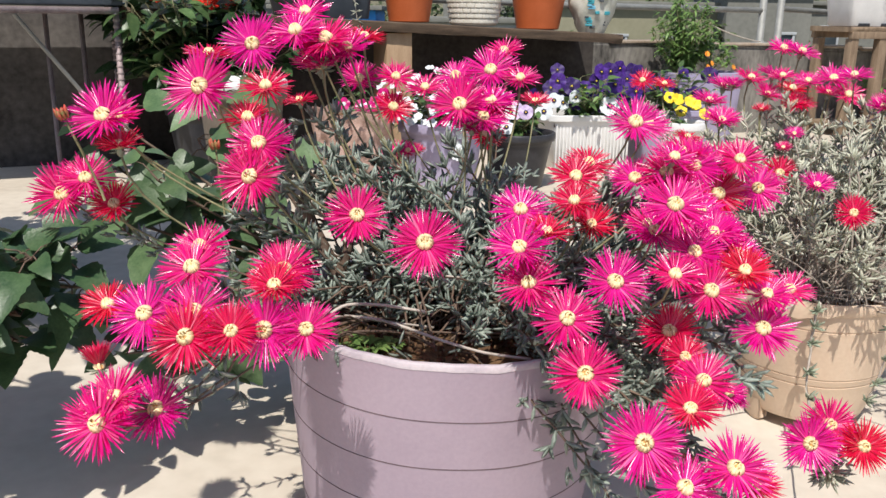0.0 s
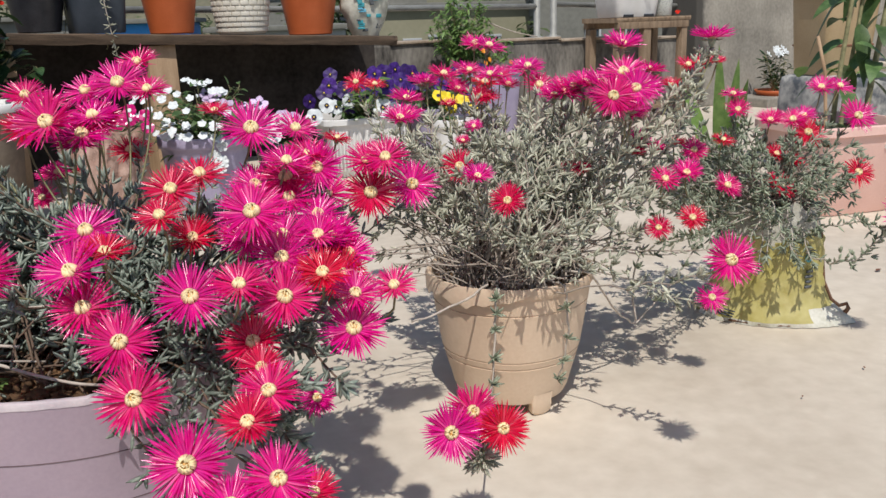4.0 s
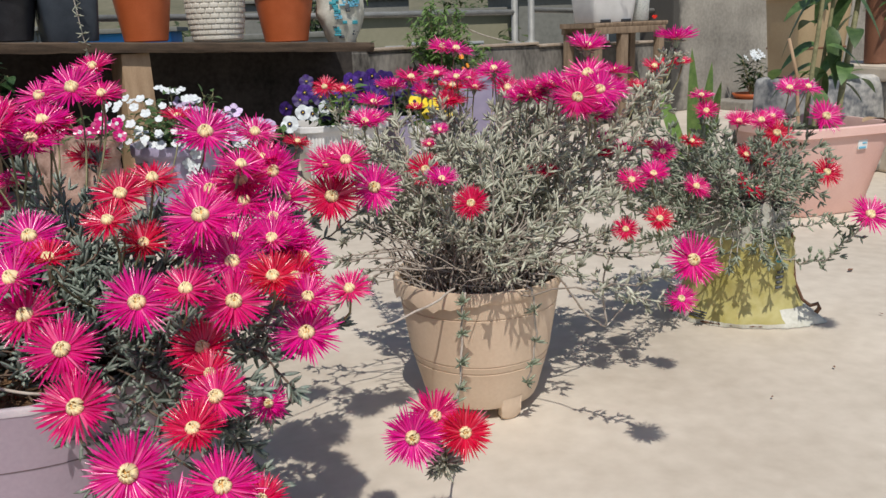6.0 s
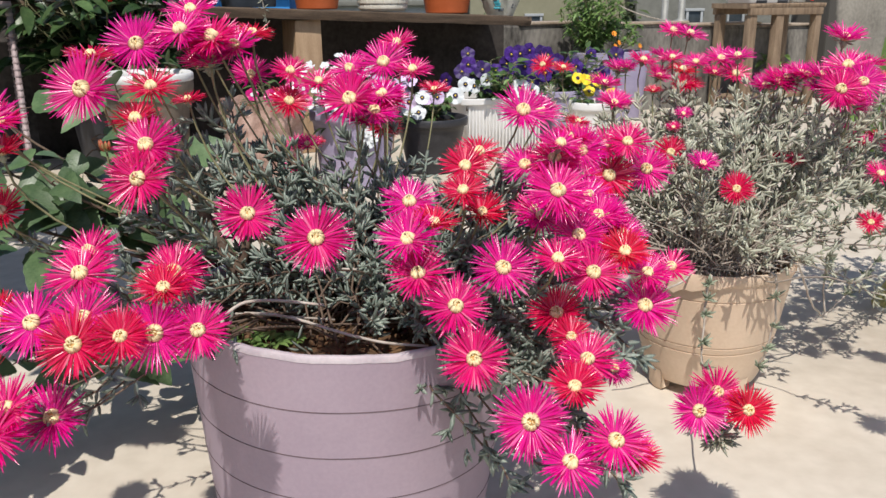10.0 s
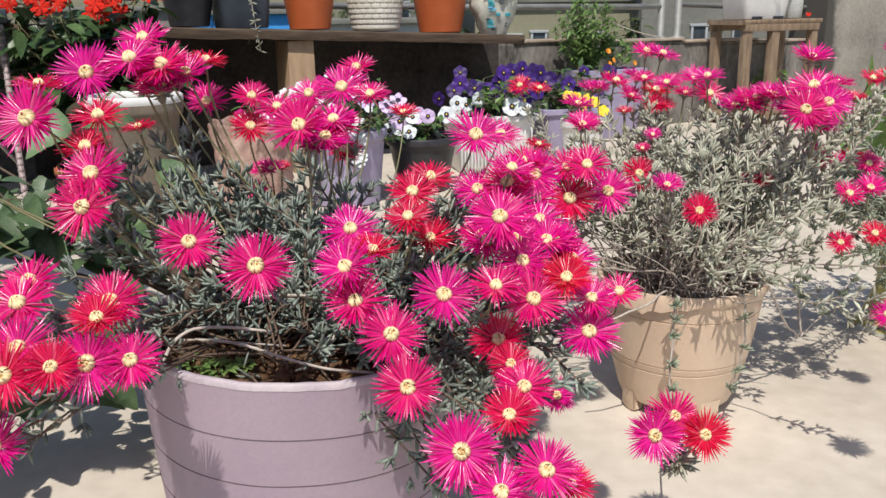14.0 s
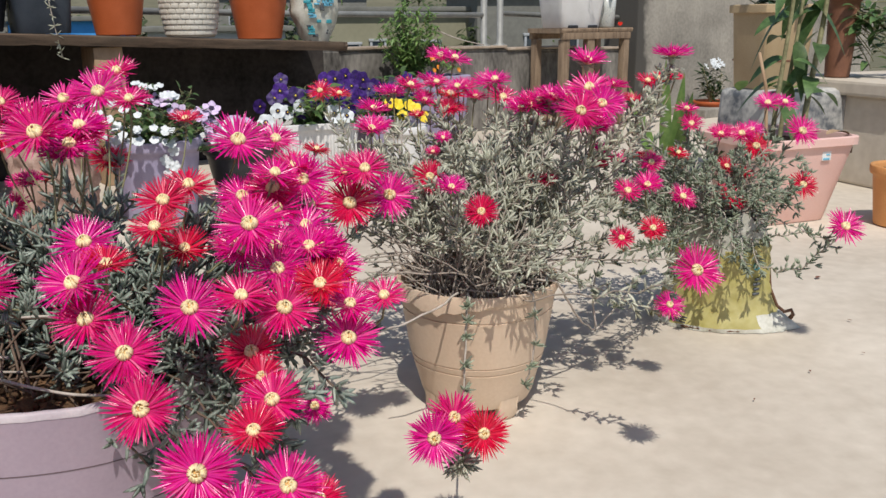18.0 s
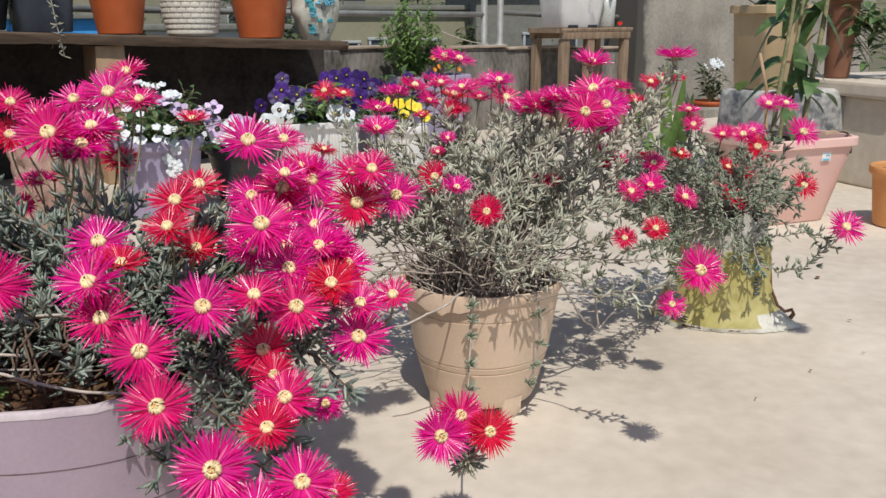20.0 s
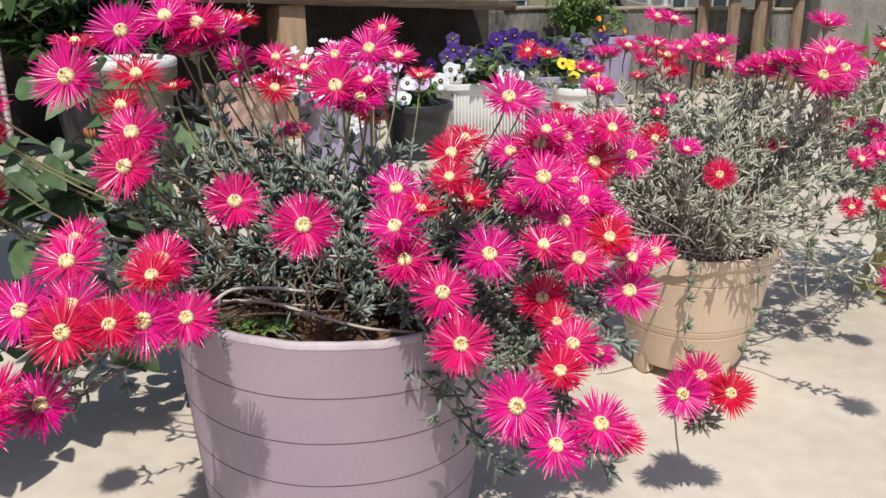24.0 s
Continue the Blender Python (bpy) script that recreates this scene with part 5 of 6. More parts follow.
def hang_sprays(parent, n, r, z, down, leaf, length=0.03, width=0.006, spread=0.1, up=0.12):
    """Loose sprays over a pot's rim."""
    st, lv = Shape(), Shape()
    for k in range(n):
        a = rnd.uniform(0, 6.28)
        d = Vector((math.cos(a), math.sin(a), 0))
        p0 = d * r * 0.4 + Vector((0, 0, z - 0.02))
        e = d * (r + rnd.uniform(0, spread)) + Vector((0, 0, z + rnd.uniform(-down, up)))
        path = curve(p0, p0 + d * r * 0.4 + Vector((0, 0, up)), e + Vector((0, 0, 0.03)), e, 8)
        st.tube(path, 0.0022, 0.0012, 4)
        for q in path[2:]:
            for _ in range(2):
                lv.needle(q, Vector((rnd.uniform(-1, 1), rnd.uniform(-1, 1), rnd.uniform(-0.4, 1))), length * rnd.uniform(0.6, 1.1), width)
    part("stem", st, STALK, parent)
    part("foliage", lv, leaf, parent, kind="stuff")


def leafy(parent, centre, radius, n, size, leaf, width=0.6, droop=0.3, first=3, base=None, stem_mat=None, twig=0.003, notch=0.0, ovate=0.0, rows=7, face=0.0, split=False):
    """A crown of broad leaves on thin stems; split: each leaf is a piece of its own."""
    st, lv = Shape(), Shape()
    base = Vector(base if base else (0, 0, 0))
    limbs = []
    for k in range(max(4, n // 9)):
        e = ellipsoid(centre, radius, 0.3)
        path = curve(base, base + Vector((0, 0, 0.4 * (e.z - base.z))), e - Vector((0, 0, 0.12 * (e.z - base.z))), e, 9)
        st.tube(path, twig, twig * 0.45, 6)
        limbs.append(path)
    for k in range(n):
        path = limbs[k % len(limbs)]
        q = path[rnd.randrange(first, len(path))]
        d = Vector((rnd.uniform(-1, 1), rnd.uniform(-1, 1), rnd.uniform(-0.25, 0.55))).normalized()
        s = size * rnd.uniform(0.6, 1.15)
        p = q + d * s * rnd.uniform(0.25, 0.6)
        st.tube([q, (q + p) / 2 + Vector((0, 0, 0.004)), p], 0.0011, 0.0009, 4)
        lf = Shape() if split else lv
        lf.blade(p, d, Vector((rnd.uniform(-0.5, 0.5), rnd.uniform(-0.6, 0.3) - face, 1)), s, s * width, droop * rnd.uniform(0.4, 1.4), 0.22, rows, ovate, notch)
        if split:
            part("leaf", lf, leaf, parent)
    part("stem", st, stem_mat or STALK, parent)
    if not split:
        part("foliage", lv, leaf, parent, kind="stuff")
    return limbs


def blossom(shape, eye, p, d, s, petals=5, round_=0.9):
    """A small flat flower of broad petals with a darker or brighter eye."""
    d = d.normalized()
    u = d.orthogonal().normalized()
    w = d.cross(u)
    spin = rnd.uniform(0, 6.28)
    for k in range(petals):
        a = spin + 6.283 * k / petals
        o = u * math.cos(a) + w * math.sin(a)
        t = d.cross(o)
        c = p + o * s * 0.55 + d * s * rnd.uniform(-0.05, 0.12)
        pts = [p + d * 0.0]
        for j in range(7):
            b = -1.3 + 2.6 * j / 6
            pts.append(c + o * s * 0.5 * math.cos(b) + t * s * 0.52 * round_ * math.sin(b) + d * s * 0.1 * math.cos(3 * b))
        shape.add(pts, [(0, j + 1, j + 2) for j in range(6)])
    if eye is not None:
        pts = [p + d * s * 0.14]
        for j in range(6):
            a = 6.283 * j / 6
            pts.append(p + d * s * 0.1 + (u * math.cos(a) + w * math.sin(a)) * s * 0.34)
        eye.add(pts, [(0, j + 1, (j + 1) % 6 + 1) for j in range(6)])


def shelf_pots():
    x, y = back(-0.80, -0.28)
    p = round_pot(x, y, slope_z(-0.80), 0.115, 0.2, BLACK, "glossy black round pot standing on the plank shelf", 0.7, group="pots on the shelf")
    hang_sprays(p, 8, 0.1, 0.2, 0.02, BROAD)
    x, y = back(-0.585, -0.29)
    p = box_pot(x, y, slope_z(-0.585), 0.235, 0.22, 0.24, NAVY, "dark slate-blue square planter on the plank shelf", 0.84, BACK_TURN, "pots on the shelf")
    hang_sprays(p, 5, 0.1, 0.24, 0.3, NEEDLE_FRESH, spread=0.03)
    spray = Shape()
    lv = Shape()
    path = curve(Vector((0.0, -0.115, 0.25)), Vector((0.0, -0.15, 0.22)), Vector((0.02, -0.14, 0.0)), Vector((0.035, -0.15, -0.09)), 12)
    spray.tube(path, 0.003, 0.0015, 5)
    for q in path[2:]:
        for _ in range(4):
            lv.needle(q, Vector((rnd.uniform(-1, 1), rnd.uniform(-1, 0), rnd.uniform(-1, 0.6))), 0.028, 0.006)
    part("hanging_stem", spray, TWIG, p)
    part("hanging_leaves", lv, NEEDLE_GREY, p, kind="stuff")
    for a, r in ((-0.28, 0.122), (0.365, 0.136)):
        x, y = back(a, -0.29)
        p = round_pot(x, y, slope_z(a), r, 0.24, TERRACOTTA, "orange terracotta-coloured plastic pot on the plank shelf", 0.74, 0.007, group="pots on the shelf")
        hang_sprays(p, 7, r * 0.8, 0.24, 0.05, FERN)
    x, y = back(0.035, -0.29)
    woven_pot(x, y, slope_z(0.035))
    x, y = back(0.625, -0.35)
    b = thing("nursery_bag", x, y, slope_z(0.625) - 0.008, "crumpled white and teal printed plastic nursery bag at the shelf's end", "plant bag", rz=BACK_TURN)
    pts, fc, n, rows = [], [], 28, 10
    for j in range(rows + 1):
        s = j / rows
        for i in range(n):
            t = 2 * math.pi * i / n
            q = Vector((math.cos(t) * 2, math.sin(t) * 2, s * 3))
            r = (0.06 + 0.055 * math.sin(min(1, s * 1.4) * 1.57)) * (1 + 0.16 * noise.noise(q * 1.6) + 0.07 * noise.noise(q * 5))
            pts.append((r * math.cos(t), r * 0.85 * math.sin(t), s * 0.25))
    for j in range(rows):
        for i in range(n):
            k = (i + 1) % n
            fc.append((j * n + i, j * n + k, (j + 1) * n + k, (j + 1) * n + i))
    body = part("body", Shape().add(pts, fc), SACK_WHITE, b)
    for k in range(20):
        u, v = rnd.uniform(-0.075, 0.075), rnd.uniform(0.02, 0.22)
        sh = v / 0.25
        r = 0.06 + 0.055 * math.sin(min(1, sh * 1.4) * 1.57)
        if abs(u) > r * 0.85:
            continue
        y = -0.85 * math.sqrt(r * r - u * u) * 1.03
        pr = Shape()
        for q in range(rnd.randrange(1, 4)):
            pr.box(u + rnd.uniform(-0.008, 0.008), y, v + 0.012 * q, rnd.uniform(0.014, 0.036), 0.012, rnd.uniform(0.007, 0.02), 0.002, 1, 0.9 * u / r)
        part("print", pr, (PRINT_TEAL, PRINT_DARK, STICKER, PRINT_TEAL)[k % 4], body, "printed patch of the bag")
    hang_sprays(b, 7, 0.09, 0.25, 0.1, FERN)


shelf_pots()


# ---- table in the corner ----
def corner_table():
    x, y = back(2.60, -0.19)
    t = thing("wooden_table", x, y, 0, "rough timber plant table with three front legs, by the parapet", "table", rz=BACK_TURN)
    for k in range(2):
        g = Shape().plank(0.315, 0.3, 0.026, 7.0 + k, 0.004, 14)
        ob = sharp(part("top_board", g, TABLEWOOD, t))
        ob.location = (-0.158 + 0.318 * k, 0, 0.611)
    for a, b, w in ((-0.265, -0.12, 0.056), (-0.05, -0.12, 0.06), (0.27, -0.12, 0.05), (-0.265, 0.12, 0.05), (0.27, 0.12, 0.05)):
        g = Shape().box(a, b, 0, w, 0.045, 0.545, 0.004, wob=0.004)
        sharp(part("leg", g, TABLEWOOD, t))
    for b in (-0.135, 0.135):
        g = Shape().box(0.0, b, 0.545, 0.60, 0.028, 0.04, 0.003, wob=0.003)
        sharp(part("apron", g, TABLEWOOD, t))
    g = Shape().box(0.0, 0.02, 0.05, 0.58, 0.2, 0.025, 0.004, wob=0.003)
    sharp(part("lower_board", g, TABLEWOOD, t))
    x, y = back(2.50, -0.2)
    p = box_pot(x, y, 0.611, 0.40, 0.24, 0.26, WHITE, "white plastic planter with cut-out feet on the timber table", 0.82, BACK_TURN)
    # solid black blocks stand in for the shade between the moulded feet
    for u in (-0.085, 0.085):
        part("foot_gap_block", Shape().box(u, -0.099, -0.0, 0.075, 0.02, 0.018, 0.002), BLACK, p, "black block standing in for the shade between the moulded feet")
    hang_sprays(p, 12, 0.15, 0.25, 0.02, BROAD)
    x, y = back(2.80, -0.21)
    j = thing("glass_jar", x, y, 0.611, "frosted glass jar holding a green cutting on the timber table", "jar")
    part("jar_body", Shape().lathe([(0, 0.002), (0.05, 0.001), (0.056, 0.008), (0.06, 0.12), (0.064, 0.19), (0.061, 0.19), (0.057, 0.12), (0.05, 0.012), (0, 0.01)], 28), mat("frosted_glass", (0.75, 0.78, 0.74), (0.85, 0.87, 0.84), 30, 0.3, 0.1, trans=0.35), j)
    leafy(j, (0.02, 0, 0.24), (0.07, 0.06, 0.07), 12, 0.05, BROAD, base=(0, 0, 0.05))
    x, y = back(2.84, -0.3)
    f = thing("red_flower_sprig", x, y, 0.611, "fallen sprig with red petals on the table edge", "flower")
    g = Shape()
    for k in range(3):
        blossom(g, None, Vector((rnd.uniform(-0.02, 0.02), rnd.uniform(-0.02, 0.02), 0.012 + rnd.uniform(0, 0.02))), Vector((rnd.uniform(-1, 1), -1, 1)), 0.011)
    part("petals", g, SCARLET_PETAL, f)
    x, y = back(2.70, -0.19)
    p = round_pot(x, y, 0.075, 0.075, 0.14, CREAM, "small cream pot with a zigzag pattern under the timber table", 0.8)
    z = Shape()
    for row in range(3):
        pts = []
        for k in range(25):
            a = 2 * math.pi * k / 24
            r = 0.068 + 0.004 * row
            pts.append((r * math.cos(a), r * math.sin(a), 0.03 + row * 0.028 + (0.008 if k % 2 else 0)))
        z.tube(pts, 0.0035, 0.0035, 4)
    part("zigzag_band", z, BROWN, p, "brown zigzag bands")
    leafy(p, (0, 0, 0.21), (0.13, 0.12, 0.07), 40, 0.07, FERN, 0.3, 0.5, base=(0, 0, 0.12))


corner_table()


def railing():
    x, y = back(2.045, 0.06)
    r = thing("pipe_railing", x, y, 0.507, "galvanised steel pipe railing bolted to the parapet", "railing", rz=BACK_TURN)
    for a in (-0.03, 0.10):
        part("post", Shape().tube([(a, 0, 0), (a, 0, 0.55)], 0.02, 0.02, 14), STEEL, r)
        part("flange", Shape().lathe([(0.045, 0), (0.045, 0.008), (0.024, 0.012), (0.021, 0.02)], 18, a), STEEL, r)
    for a0, a1, z in ((-2.6, -0.03, 0.185), (0.1, 1.3, 0.165), (-2.6, -0.03, 0.45), (0.1, 1.3, 0.45)):
        part("rail", Shape().tube([(a0, 0, z + 0.03), ((a0 + a1) / 2, 0, z + 0.01), (a1, 0, z)], 0.016, 0.016, 12), STEEL, r)
    w = Shape().tube(curve(Vector((-0.42, -0.05, 0.1)), Vector((-0.3, -0.06, 0.05)), Vector((-0.2, -0.06, 0.03)), Vector((-0.06, -0.04, 0.01)), 10), 0.004, 0.003, 5)
    part("tie_wire", w, TWIG, r, "thin pale wire tied to the post")


railing()


# ---- pots on the floor at the back ----
def lilac_verbena():
    p = round_pot(0.0, 3.13, 0, 0.150, 0.275, LILAC_DUSTY, "dusty lilac pot overflowing with white flowers", 0.84, 0.008, rings=0)
    leafy(p, (0.02, -0.02, 0.325), (0.235, 0.215, 0.13), 640, 0.038, BROAD, 0.55, 0.4, base=(0, 0, 0.24))
    w, e, m = Shape(), Shape(), Shape()
    for k in range(78):
        q = ellipsoid((-0.05, -0.05, 0.335), (0.20, 0.19, 0.14), 0.85)
        if q.z < 0.27:
            q.z = 0.27 + rnd.uniform(0, 0.05)
        blossom(w, None, q, Vector((q.x * 2, q.y * 2 - 0.4, 0.7)), rnd.uniform(0.012, 0.018), 5, 1.0)
    for k in range(7):
        blossom(w, None, Vector((0.06 + rnd.uniform(-0.02, 0.02), -0.158, rnd.uniform(0.17, 0.26))), Vector((0, -1, 0.3)), 0.019)
    part("white_bloom", w, WHITE_PETAL, p, "clusters of white flowers", kind="stuff")
    for k in range(9):
        q = ellipsoid((0.10, -0.02, 0.37), (0.12, 0.12, 0.06), 0.6)
        blossom(m, e, q, Vector((q.x - 0.1, -0.6, 0.6)), rnd.uniform(0.024, 0.031))
    part("mauve_bloom", m, MAUVE_PETAL, p, kind="stuff")
    part("bloom_eye", e, DARK_EYE, p, kind="stuff")


lilac_verbena()


def pansies(parent, places, petal, size, leaf_c, leaf_r, base_z, n_leaf=90):
    leafy(parent, leaf_c, leaf_r, n_leaf, 0.05, BROAD, 0.5, 0.35, base=(leaf_c[0], leaf_c[1], base_z))
    leafy(parent, (leaf_c[0], leaf_c[1] - 0.03, leaf_c[2]), leaf_r, n_leaf // 2, 0.042, FERN, 0.45, 0.35, base=(leaf_c[0], leaf_c[1], base_z))
    for (x, y, z, kind) in places:
        face, eye, heart = Shape(), Shape(), Shape()
        d = Vector((rnd.uniform(-0.35, 0.35), -1, rnd.uniform(0.1, 0.5))).normalized()
        sz = size * rnd.uniform(0.85, 1.2)
        blossom(face, eye, Vector((x, y, z)), d, sz, 5, 1.2)
        heart.lathe([(sz * 0.11, 0.0), (sz * 0.08, sz * 0.05), (0.0, sz * 0.06)], 6)
        q = d.to_track_quat("Z", "Y")
        heart.v = [tuple(q @ Vector(p) + Vector((x, y, z)) + d * sz * 0.15) for p in heart.v]
        ob = part("bloom", face, petal[kind], parent, ("violet pansy bloom", "white pansy bloom", "mauve pansy bloom")[kind])
        part("bloom_eye", eye, DARK_EYE, ob, "dark blotch of the bloom")
        part("bloom_heart", heart, YELLOW_PETAL, ob, "tiny yellow heart")


def pansy_pots():
    cols = [VIOLET_PETAL, WHITE_PETAL, MAUVE_PETAL]
    p = round_pot(0.30, 3.31, 0, 0.132, 0.215, BLACK, "black plastic pot of white and mauve pansies", 0.72, 0.009)
    pl = [(rnd.uniform(-0.13, 0.12), rnd.uniform(-0.12, 0.06), rnd.uniform(0.225, 0.3), rnd.choice((1, 2, 2))) for _ in range(12)]
    pansies(p, pl, cols, 0.03, (0, 0, 0.25), (0.14, 0.12, 0.05), 0.19)
    p = box_pot(0.615, 3.72, 0, 0.37, 0.3, 0.25, WHITE, "white ribbed planter full of violet pansies", 0.8, radians(8))
    g = Shape()
    for k in range(22):
        u = -0.155 + 0.31 * k / 21
        g.box(u, -0.137, 0.03, 0.006, 0.016, 0.18, 0.001)
    part("rib", g, WHITE, p, kind="stuff")
    pl = [(rnd.uniform(-0.2, 0.2), rnd.uniform(-0.14, 0.1), rnd.uniform(0.28, 0.43), 0) for _ in range(21)]
    pl += [(0.06, -0.16, 0.29, 1), (0.11, -0.17, 0.28, 1), (0.09, -0.15, 0.26, 1), (-0.07, -0.1, 0.32, 1), (-0.17, -0.13, 0.31, 1), (-0.13, -0.12, 0.30, 1)]
    pansies(p, pl, cols, 0.034, (0.0, -0.04, 0.31), (0.23, 0.18, 0.11), 0.22, 240)
    p = box_pot(1.02, 3.92, 0, 0.34, 0.26, 0.25, LILAC_DUSTY, "pale lilac planter of violet pansies", 0.84, radians(12))
    pl = [(rnd.uniform(-0.2, 0.2), rnd.uniform(-0.12, 0.1), rnd.uniform(0.30, 0.42), 0) for _ in range(17)]
    pansies(p, pl, cols, 0.033, (0.0, -0.02, 0.32), (0.23, 0.16, 0.11), 0.22, 200)
    p = round_pot(0.965, 3.42, 0, 0.085, 0.25, WHITE, "white pot of bright yellow pansies", 0.8, 0.006)
    g, e = Shape(), Shape()
    for k in range(6):
        blossom(g, e if k < 2 else None, Vector((rnd.uniform(-0.09, 0.08), rnd.uniform(-0.1, 0.05), rnd.uniform(0.27, 0.345))), Vector((rnd.uniform(-0.3, 0.3), -1, 0.5)), 0.024, 5, 1.1)
    part("yellow_bloom", g, YELLOW_PETAL, p, "bright yellow flowers", kind="stuff")
    part("bloom_eye", e, DARK_EYE, p, kind="stuff")
    leafy(p, (0, 0, 0.27), (0.1, 0.09, 0.05), 40, 0.045, BROAD, 0.5, 0.4, base=(0, 0, 0.2))


pansy_pots()


def marigold_box():
    x, y = back(1.40, -0.22)
    p = box_pot(x, y, 0, 0.42, 0.2, 0.37, LILAC_DUSTY, "tall pale violet planter with a feathery marigold bush", 0.86, BACK_TURN)
    lv, st, fl = Shape(), Shape(), Shape()
    for k in range(75):
        e = ellipsoid((-0.13, 0, 0.58), (0.20, 0.14, 0.21), 0.2)
        b = Vector((-0.14 + rnd.uniform(-0.05, 0.05), 0, 0.34))
        path = curve(b, b + Vector((0, 0, 0.1)), e - Vector((0, 0, 0.06)), e, 8)
        st.tube(path, 0.0028, 0.0012, 4)
        for q in path[2:]:
            for _ in range(6):
                lv.blade(q, Vector((rnd.uniform(-1, 1), rnd.uniform(-1, 1), rnd.uniform(-0.4, 0.7))), Vector((0, -0.4, 1)), rnd.uniform(0.025, 0.05), 0.012, 0.4, 0.1, 3)
    for q in ((-0.08, -0.13, 0.47), (-0.06, -0.12, 0.405), (0.13, -0.09, 0.40), (-0.02, -0.1, 0.42)):
        for k in range(3):
            blossom(fl, None, Vector(q), Vector((rnd.uniform(-0.4, 0.4), -1, 0.4)), 0.014 - 0.003 * k, 8, 0.7)
    part("stem", st, STALK, p)
    part("foliage", lv, FERN, p, "finely cut green leaves", kind="stuff")
    part("orange_bloom", fl, ORANGE_PETAL, p, "orange marigold blooms", kind="stuff")
    lv, st = Shape(), Shape()
    for k in range(26):
        e = ellipsoid((0.05, 0, 0.46), (0.12, 0.1, 0.09), 0.2)
        st.tube(curve(Vector((0.05, 0, 0.33)), Vector((0.05, 0, 0.4)), e - Vector((0, 0, 0.03)), e, 5), 0.002, 0.001, 4)
        for _ in range(7):
            lv.blade(e, Vector((rnd.uniform(-1, 1), rnd.uniform(-1, 1), rnd.uniform(-0.3, 0.6))), Vector((0, -0.4, 1)), 0.045, 0.016, 0.4, 0.1, 4)
    part("side_stem", st, STALK, p)
    part("side_foliage", lv, FERN, p, kind="stuff")


marigold_box()


def sacking_pot():
    p = thing("plant_pot", -0.31, 2.97, 0, "pot wrapped in rough peach sacking with small pink dianthus", "plant pot")
    pts, fc, n, rows = [], [], 80, 24
    for j in range(rows + 1):
        s = j / rows
        for i in range(n):
            a = 2 * math.pi * i / n
            q = Vector((math.cos(a) * 2.4, math.sin(a) * 2.4, s * 2))
            r = 0.125 * (0.92 + 0.16 * s) * (1 + 0.16 * noise.noise(q * 1.5) + 0.12 * noise.noise(q * 4.0) + 0.05 * noise.noise(q * 9))
            pts.append((r * math.cos(a), r * math.sin(a), s * 0.33 + 0.02 * s * noise.noise(q)))
    for j in range(rows):
        for i in range(n):
            k = (i + 1) % n
            fc.append((j * n + i, j * n + k, (j + 1) * n + k, (j + 1) * n + i))
    part("wrap", Shape().add(pts, fc), JUTE, p)
    soil_disc(p, 0.115, 0.3, crumbs=10)
    leafy(p, (0.05, -0.04, 0.33), (0.13, 0.12, 0.06), 120, 0.045, BROAD, 0.22, 0.4, base=(0.03, 0, 0.28))
    g, e = Shape(), Shape()
    for k in range(11):
        blossom(g, e, Vector((0.05 + rnd.uniform(-0.09, 0.12), rnd.uniform(-0.15, 0.0), rnd.uniform(0.33, 0.41))), Vector((rnd.uniform(-0.3, 0.3), -1, 0.4)), 0.021, 5, 1.1)
    part("pink_bloom", g, PETALS[1], p, "small rose-red dianthus flowers", kind="stuff")
    part("bloom_eye", e, WHITE_PETAL, p, kind="stuff")


sacking_pot()


def cement_urn():
    p = round_pot(-0.685, 2.95, 0, 0.14, 0.42, URN, "large beige cement pot with a white rim", 0.78, 0.012)
    rim = Shape().lathe([(0.152, 0.395), (0.157, 0.405), (0.157, 0.422), (0.15, 0.428), (0.137, 0.424), (0.134, 0.405)], 44)
    part("rim", rim, WHITE, p, "white painted rim")
    leafy(p, (0, 0, 0.46), (0.12, 0.11, 0.06), 30, 0.06, BROAD, 0.5, 0.3, base=(0, 0, 0.38))


cement_urn()


# ---- left side ----
def rebar_table():
    x, y = back(-1.86, -0.6)
    t = thing("steel_bench", x, y, 0, "bench frame welded of ribbed steel bars with a dark board top", "bench", rz=BACK_TURN)
    for a, b in ((0.35, 0.0), (-0.45, 0.0), (0.35, 0.42), (-0.45, 0.42)):
        part("leg", Shape().tube([(a, b, 0), (a, b, 0.64)], 0.011, 0.011, 10), REBAR, t)
        g = Shape()
        for k in range(26):
            g.lathe([(0.011, 0.02 + k * 0.0235), (0.0135, 0.025 + k * 0.0235), (0.011, 0.03 + k * 0.0235)], 8, a, b)
        part("bar_ridge", g, REBAR, t, kind="stuff")
    for p0, p1 in (((-0.46, 0, 0.645), (0.36, 0, 0.645)), ((-0.46, 0.42, 0.645), (0.36, 0.42, 0.645)), ((0.35, 0, 0.645), (0.35, 0.42, 0.645)), ((-0.45, 0, 0.645), (-0.45, 0.42, 0.645))):
        part("top_bar", Shape().tube([p0, p1], 0.013, 0.013, 10), REBAR, t)
    part("brace", Shape().tube([(0.02, 0, 0.63), (0.24, 0.01, 0.32), (0.35, 0.02, 0.16)], 0.0075, 0.0075, 8), STEEL, t, "diagonal bar brace")
    for a in (0.1, 0.23):
        part("rear_bar", Shape().tube([(a, 0.42, 0), (a, 0.42, 0.63)], 0.01, 0.01, 8), REBAR, t)
    g = Shape().box(-0.05, 0.24, 0.66, 0.86, 0.5, 0.05, 0.006, wob=0.006)
    part("board", g, NAVY, t, "dark board top")
    return t


rebar_table()


